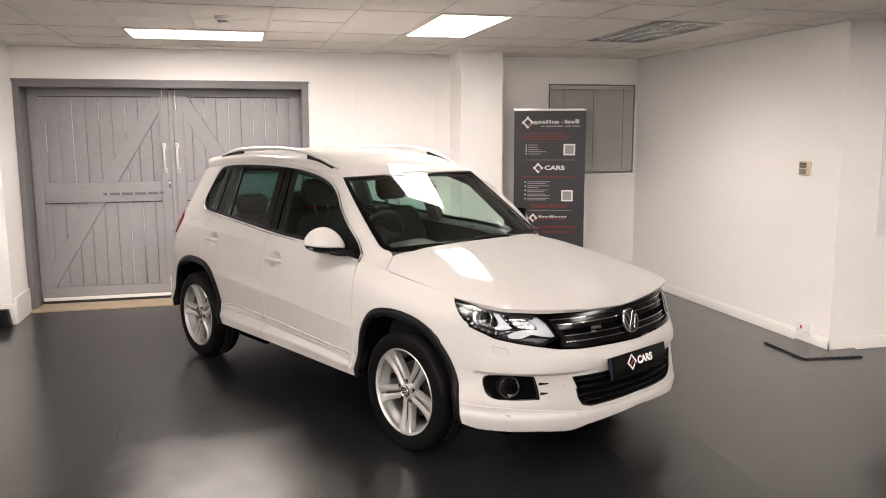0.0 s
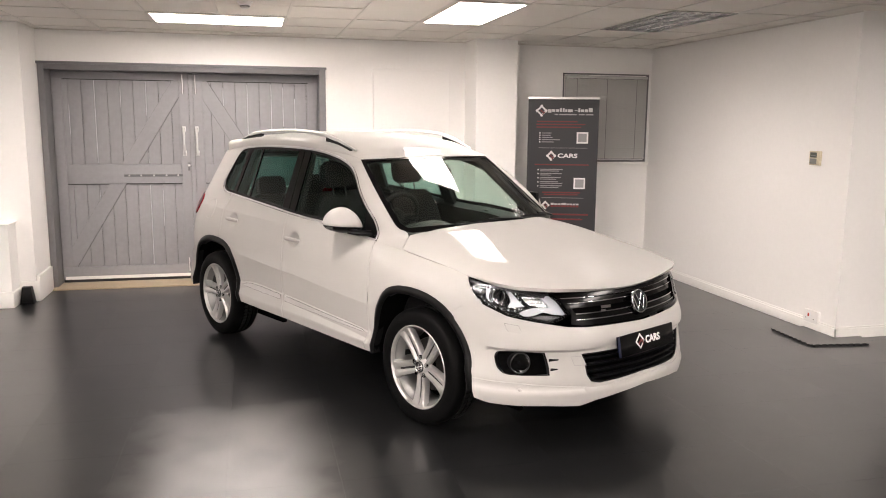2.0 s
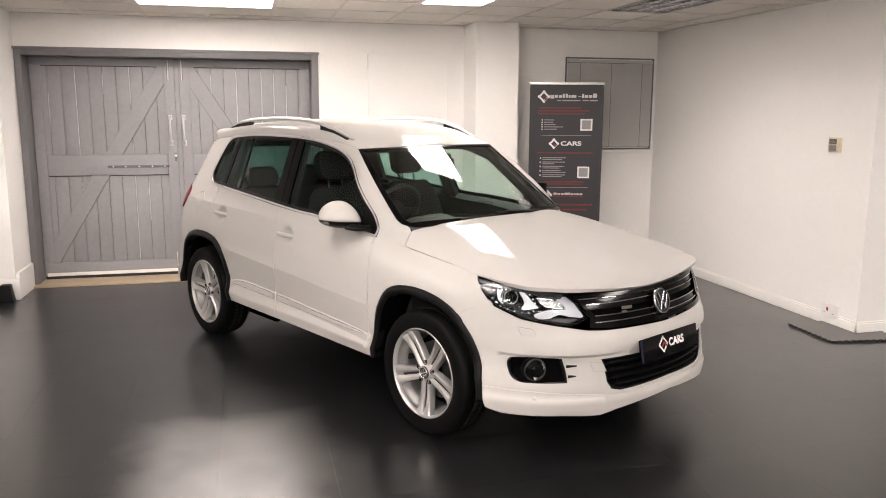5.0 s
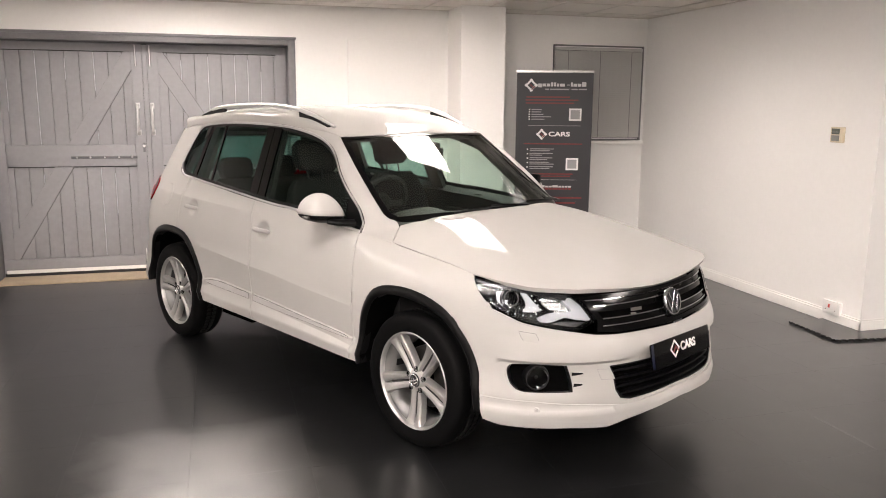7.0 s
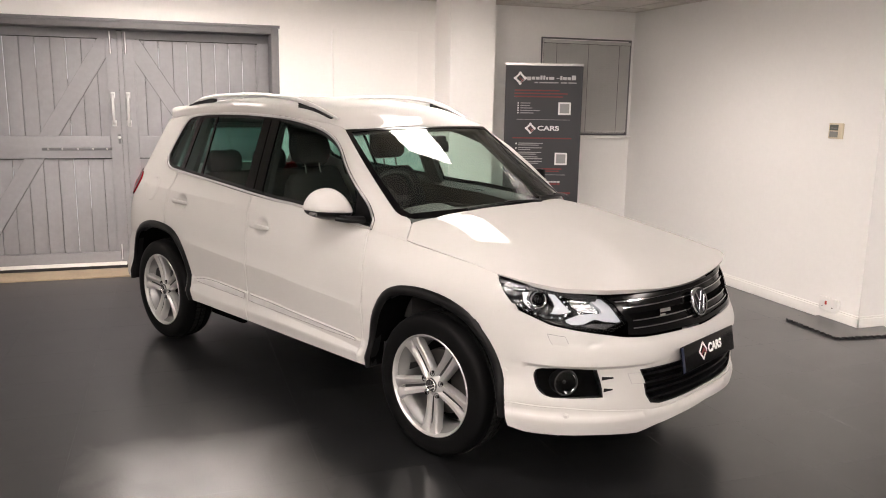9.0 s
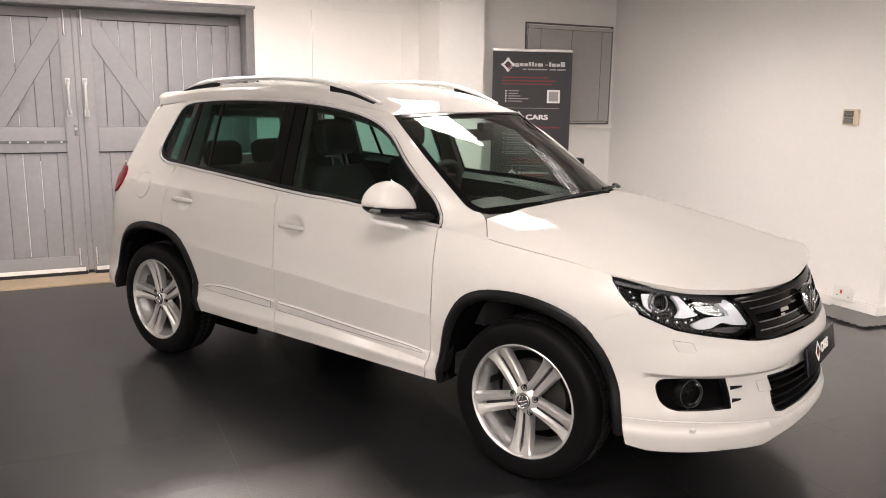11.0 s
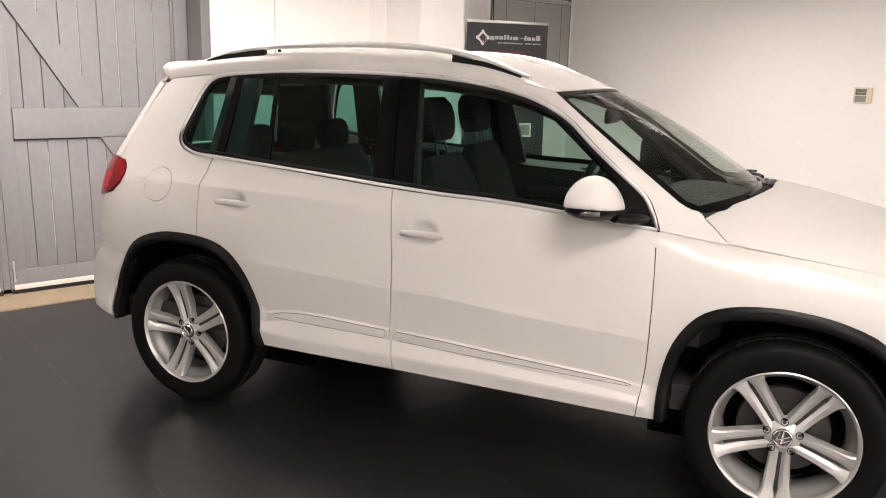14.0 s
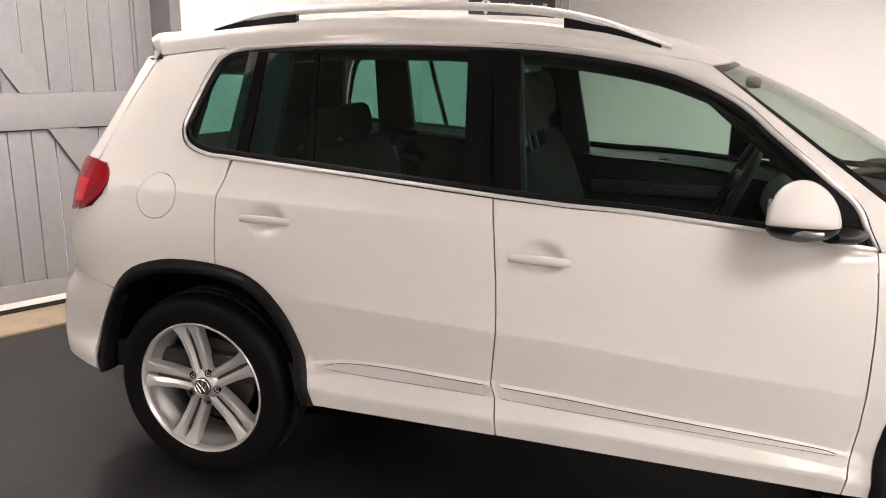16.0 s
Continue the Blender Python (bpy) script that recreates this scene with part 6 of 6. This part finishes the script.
solo("door_sill", boxes((DOOR_X0, DOOR_X1, 8.44, LEAF_Y + .05, 0, .014), bevel=.004), WOOD, "bare timber threshold under the doors", "threshold", kind="structure", angle=30)

# ---- window with its blind ----
win = thing("window_1", "small dark-framed window covered by a grey venetian blind", "window", pose(2.965, BACK, 0), kind="structure")
A, ZB, ZT = .545, 1.305, 2.338
part("window_frame", boxes((-A, -A + .012, -.018, .0, ZB, ZT), (A - .026, A, -.018, .0, ZB, ZT), (-A + .012, A - .026, -.018, .0, ZT - .016, ZT), (-A + .012, A - .026, -.018, .0, ZB, ZB + .02), bevel=.004), GREY_DARK, win, "dark grey frame", angle=30)
part("pane", boxes((-A + .03, A - .03, -.003, -.0005, ZB + .03, ZT - .025)), GLOSS_BLACK, win, "dark pane behind the blind")
part("window_sill", boxes((-A - .01, A + .02, -.06, .0, ZB - .035, ZB - .002), bevel=.005), WALL_GLOSS, win, "white sill", angle=30)
blind = thing("venetian_blind", "lowered grey venetian blind with closed slats", "blind", pose(2.965, BACK - .022, 0))
part("head_rail", boxes((-A + .014, A - .028, -.022, .003, ZT - .06, ZT - .028), bevel=.003), BLIND, blind, angle=30)
slat = boxes((-A + .016, A - .03, -.0009, .0009, -.0135, .0135))
for v in slat.verts:
    v.co = Matrix.Rotation(radians(-32), 4, "X") @ v.co
sm = bpy.data.meshes.new("slat")
slat.to_mesh(sm)
slat.free()
sm.materials.append(BLIND)
k, z = 0, ZT - .075
while z > ZB + .055:
    ob = new("slat", sm)
    ob.parent = blind
    ob.location = (0, -.010, z)
    z -= .0225
part("bottom_rail", boxes((-A + .016, A - .03, -.020, -.002, ZB + .034, ZB + .050), bevel=.003), BLIND, blind, angle=30)
for x in (-.38, .0, .38):
    part("ladder_cord", boxes((x - .002, x + .002, -.024, -.021, ZB + .04, ZT - .06)), GREY_DARK, blind, "dark cord")

# ---- roll-up banner ----
ban = thing("rollup_banner", "dark grey roll-up advertising banner with white and red print", "banner stand", pose(2.282, 8.1635, 0, 0, 0, -18.75))
BW, BT = .394, 2.035
part("banner_sheet", boxes((-BW, BW, -.002, .002, .10, BT - .012)), BANNER, ban, "dark printed sheet")
part("top_rail", boxes((-BW - .002, BW + .002, -.010, .010, BT - .014, BT + .010), bevel=.003), ALU, ban, "bright top rail", angle=30)
part("cassette", boxes((-BW - .015, BW + .015, -.055, .055, .012, .105), bevel=.02, segs=3), ALU, ban, "silver base cassette", angle=30)
for x in (-.28, .28):
    part("banner_foot", boxes((x - .02, x + .02, -.16, .16, 0, .012), bevel=.004), ALU, ban, angle=30)
part("support_pole", sweep([(0, .03, .10), (0, .03, BT - .005)], (.008, .008), 8, up=(1, 0, 0)), ALU, ban, angle=50)
U = .79 / 382


def print_bars(name, mt, rows, label, parent=ban):
    """Flat printed bars: rows of (x0, x1, y0, y1) in U from the sheet's top left corner."""
    bm = bmesh.new()
    for x0, x1, y0, y1 in rows:
        box(bm, -BW + .012 + x0 * U * 1.02, -BW + .012 + x1 * U * 1.02, -.0036, -.0018, BT - y1 * U, BT - y0 * U)
    return part(name, bm, mt, parent, label)


def diamond(cx, cy, r, parent=ban):
    bm = bmesh.new()
    x, z = -BW + .012 + cx * U * 1.02, BT - cy * U
    for q in range(4):
        box(bm, -r * U * .74, r * U * .74, -.0040, -.0018, -.0095, .0095, m=Matrix.Translation((x + .52 * r * U * math.cos(math.pi / 4 + q * math.pi / 2), 0, z + .52 * r * U * math.sin(math.pi / 4 + q * math.pi / 2))) @ Matrix.Rotation(-(3 * math.pi / 4 + q * math.pi / 2), 4, "Y"))
    part("mark_outline", bm, LOGO_WHITE, parent, "white diamond outline")
    bm = bmesh.new()
    for dx, dz in ((.10, -.14), (.34, -.40)):
        box(bm, -r * U * .36, r * U * .36, -.0046, -.0018, -.006, .006, m=Matrix.Translation((x + dx * r * U, 0, z + dz * r * U)) @ Matrix.Rotation(math.pi / 4 * (1 if dx < .2 else -1), 4, "Y"))
    part("mark_strokes", bm, LOGO_RED, parent, "red strokes")


diamond(65, 68, 33)
# the firm's name as plain bars
for x, w, top, low in ((98, 19, 60, 78), (120, 17, 60, 74), (141, 17, 60, 74), (162, 10, 54, 74), (176, 10, 54, 74), (190, 10, 60, 74), (204, 25, 60, 74), (239, 15, 65, 68), (258, 10, 54, 74), (271, 18, 60, 74), (293, 16, 60, 74), (313, 20, 52, 74)):
    print_bars("name_bar", LOGO_PALE, [(x, x + w, top, low)], "pale block of large print")
print_bars("small_print", LOGO_GREY, [(134, 152, 85, 91), (158, 250, 85, 91), (262, 292, 85, 91), (298, 337, 85, 91)], "thin grey line of print")
print_bars("red_print", LOGO_RED, [(42, 256, 123, 129), (39, 297, 138, 144), (40, 275, 153, 159)], "three red lines of print")
print_bars("list_print", LOGO_GREY, [(70, 70 + w, 186 + 12 * i, 190 + 12 * i) for i, w in enumerate((50, 46, 58, 96, 64))], "short grey list lines")
for i in range(5):
    print_bars("list_mark", LOGO_WHITE, [(56, 62, 185 + 12 * i, 191 + 12 * i)], "small white list mark")
print_bars("pale_square", LOGO_WHITE, [(254, 315, 182, 190), (254, 315, 235, 243), (254, 262, 190, 235), (307, 315, 190, 235)], "pale border of a printed square")
print_bars("grey_square", LOGO_GREY, [(262, 307, 190, 235)], "plain grey printed square")
print_bars("rule", LOGO_GREY, [(54, 312, 267, 269)], "thin grey rule")
diamond(122, 311, 28)
part("banner_word", words("CARS", .082, .0012, pose(-BW + .012 + 159 * U, -.003, BT - 311 * U, 90) @ Matrix.Diagonal((1.12, .78, 1, 1))), LOGO_WHITE, ban, "white word CARS")
print_bars("red_print", LOGO_RED, [(36, 324, 356, 362)], "red line of print")
print_bars("list_print", LOGO_GREY, [(66, 66 + w, 383 + 22.5 * (i // 2) + 9 * (i % 2), 387 + 22.5 * (i // 2) + 9 * (i % 2)) for i, w in enumerate((120, 100, 116, 60, 112, 88, 96, 120, 118, 100))], "grey list lines")
for i in range(5):
    print_bars("list_mark", LOGO_WHITE, [(52, 58, 384 + 22.5 * i, 390 + 22.5 * i)], "small white list mark")
print_bars("pale_square", LOGO_WHITE, [(246, 307, 430, 438), (246, 307, 483, 491), (246, 254, 438, 483), (299, 307, 438, 483)], "pale border of a printed square")
print_bars("grey_square", LOGO_GREY, [(254, 299, 438, 483)], "plain grey printed square")
print_bars("red_print", LOGO_RED, [(80, 282, 508, 515), (90, 270, 520, 526)], "two thin red lines of print")
print_bars("rule", LOGO_GREY, [(76, 302, 540, 542)], "thin grey rule")
diamond(98, 582, 24)
for x, w in ((127, 17), (147, 15), (165, 15), (184, 27), (214, 14), (231, 11), (245, 14), (262, 14)):
    print_bars("name_bar", LOGO_PALE, [(x, x + w, 569 if w > 16 else 572, 580)], "pale block of large print")
    print_bars("name_bar", LOGO_RED, [(x, x + w, 581, 592)], "red lower half of the print")
print_bars("red_print", LOGO_RED, [(56, 330, 628, 637), (70, 300, 655, 663)], "red lines of print")

# ---- small things on walls, ceiling and floor ----
meter = thing("wall_meter", "small cream wall meter with a dark grey display", "wall control", pose(RIGHT, 5.578, 1.48))
part("case", boxes((-.022, 0, -.066, .066, -.06, .06), bevel=.005), CREAM_PLASTIC, meter, angle=30)
part("display", boxes((-.026, -.020, -.028, .052, .004, .048), bevel=.002), DARK_SCREEN, meter, "dark grey display", angle=30)
part("lower_flap", boxes((-.026, -.020, -.028, .052, -.048, -.004), bevel=.002), surface("meter_flap", (.20, .20, .185), .3, vary=.08), meter, "grey flap", angle=30)
part("display_line", boxes((-.0275, -.0255, -.018, .040, .020, .024)), LOGO_GREY, meter, "pale reading line")

sock = thing("wall_socket", "white double wall socket above the skirting with a red rocker", "socket", pose(RIGHT, 5.45, .128))
part("back_box", boxes((-.030, 0, -.085, .085, -.050, .050), bevel=.006), WHITE_PLASTIC, sock, angle=30)
part("face_plate", boxes((-.037, -.029, -.090, .090, -.055, .055), bevel=.006), WHITE_PLASTIC, sock, angle=30)
part("rocker", boxes((-.041, -.036, .012, .030, -.004, .026), bevel=.002), RED_MARK, sock, "red rocker", angle=30)
for y in (-.045, .055):
    part("pin_hole", boxes((-.0385, -.0365, y - .005, y + .005, -.022, -.016)), BLACK_SHEET, sock)

smoke = thing("smoke_detector", "white round smoke detector on the ceiling", "smoke detector", pose(-1.152, 6.10, CEIL))
for prof, mt, name in (([(.0001, -.006), (.055, -.006), (.060, -.002), (.060, .006)], WHITE_PLASTIC, "base"), ([(.0001, -.048), (.026, -.046), (.032, -.038), (.034, -.026), (.046, -.022), (.052, -.008), (.052, -.004)], WHITE_PLASTIC, "dome"), ([(.034, -.036), (.0365, -.034), (.0365, -.026), (.034, -.024)], GREY_DARK, "vent_ring")):
    bm = lathe(prof, 32)
    bmesh.ops.transform(bm, matrix=Matrix.Rotation(math.pi / 2, 4, "X"), verts=bm.verts)
    part(name, bm, mt, smoke, "grey vent ring" if name == "vent_ring" else "", angle=40)

pic = thing("notice_board", "white-framed notice board with a dark panel", "notice board", pose(4.32, NOOK_Y, 1.465))
part("frame", boxes((-.39, .39, -.022, 0, .455, .525), (-.39, .39, -.022, 0, -.525, -.455), (-.39, -.325, -.022, 0, -.455, .455), (.325, .39, -.022, 0, -.455, .455), bevel=.004), WHITE_PLASTIC, pic, angle=30)
part("board", boxes((-.325, .325, -.008, 0, -.455, .455)), WALL_GLOSS, pic)
part("dark_panel", boxes((-.30, .30, -.012, -.008, -.385, .10)), BLACK_SHEET, pic, "dark panel")

bm = bmesh.new()
vs = box(bm, -.062, .062, -.055, .055, 0, .165, .008)
for v in bm.verts:
    k = 1 - .35 * v.co.z / .165
    v.co.x *= k
    v.co.y *= k
solo("bait_box", bm, BLACK_PLASTIC, "small tapered black box in the notch by the pier", "box", angle=30, m=pose(-3.262, 7.88, 0))

# loose rubber tile at the outer corner, with its jigsaw edge


def jigsaw(p, q, n, d):
    out = []
    v = Vector((q[0] - p[0], q[1] - p[1]))
    s = Vector((v.y, -v.x)).normalized() * d
    for i in range(n):
        for f, k in ((0.0, 0), (.30, 0), (.38, 1), (.62, 1), (.70, 0)):
            c = Vector(p) + v * ((i + f) / n) + s * k
            out.append((c.x, c.y))
    return out


bm = bmesh.new()
edge = jigsaw((3.21, 5.545), (3.19, 5.02), 9, .012) + jigsaw((3.19, 5.02), (3.70, 4.955), 9, .012) + [(3.79, NOOK_Y - .017), (RIGHT - .017, NOOK_Y - .017), (RIGHT - .017, 5.545)]
f = bm.faces.new([bm.verts.new((x, y, .016)) for x, y in edge])
ex = bmesh.ops.extrude_face_region(bm, geom=[f])
bmesh.ops.translate(bm, vec=(0, 0, -.015), verts=[v for v in ex["geom"] if isinstance(v, bmesh.types.BMVert)])
bmesh.ops.recalc_face_normals(bm, faces=bm.faces)
mat_ob = solo("loose_floor_tile", bm, FLOOR, "loose dark rubber tile with jigsaw edges", "floor tile")
mat_ob.data.materials.append(FLOOR_EDGE)
for q in mat_ob.data.polygons:
    q.material_index = 0 if q.normal.z > .5 else 1

# ---- floor of rubber tiles ----
TS, FX, FY = .553, -1.302, 5.075
floor = solo("floor", boxes((-6.9, EAST + .2, SOUTH - .2, BACK + .4, -.12, -.0065)), FLOOR_EDGE, "dark bed below the rubber floor tiles", "floor", kind="structure")
tile_bm = bmesh.new()
box(tile_bm, .0002, TS - .0002, .0002, TS - .0002, -.006, 0, .0003, 1)
tm = bpy.data.meshes.new("rubber_tile")
tile_bm.to_mesh(tm)
tile_bm.free()
tm.materials.append(FLOOR)
rest = []
for i in range(-11, 17):
    for j in range(-19, 7):
        x, y = FX + i * TS, FY + j * TS
        if x > EAST or y > BACK or x < -6.9 or y < SOUTH - .5:
            continue
        if -4.1 < x < 3.8 and -.4 < y and len(floor.children) < 300:
            ob = new("rubber_tile", tm)
            ob.parent = floor
            ob.location = (x, y, 0)
        else:
            rest.append((x, y))
bm = bmesh.new()
for x, y in rest:
    box(bm, x + .0004, x + TS - .0004, y + .0004, y + TS - .0004, -.006, 0)
tagged(part("rubber_tiles", bm, FLOOR, floor, "further dark rubber tiles"), kind="stuff")
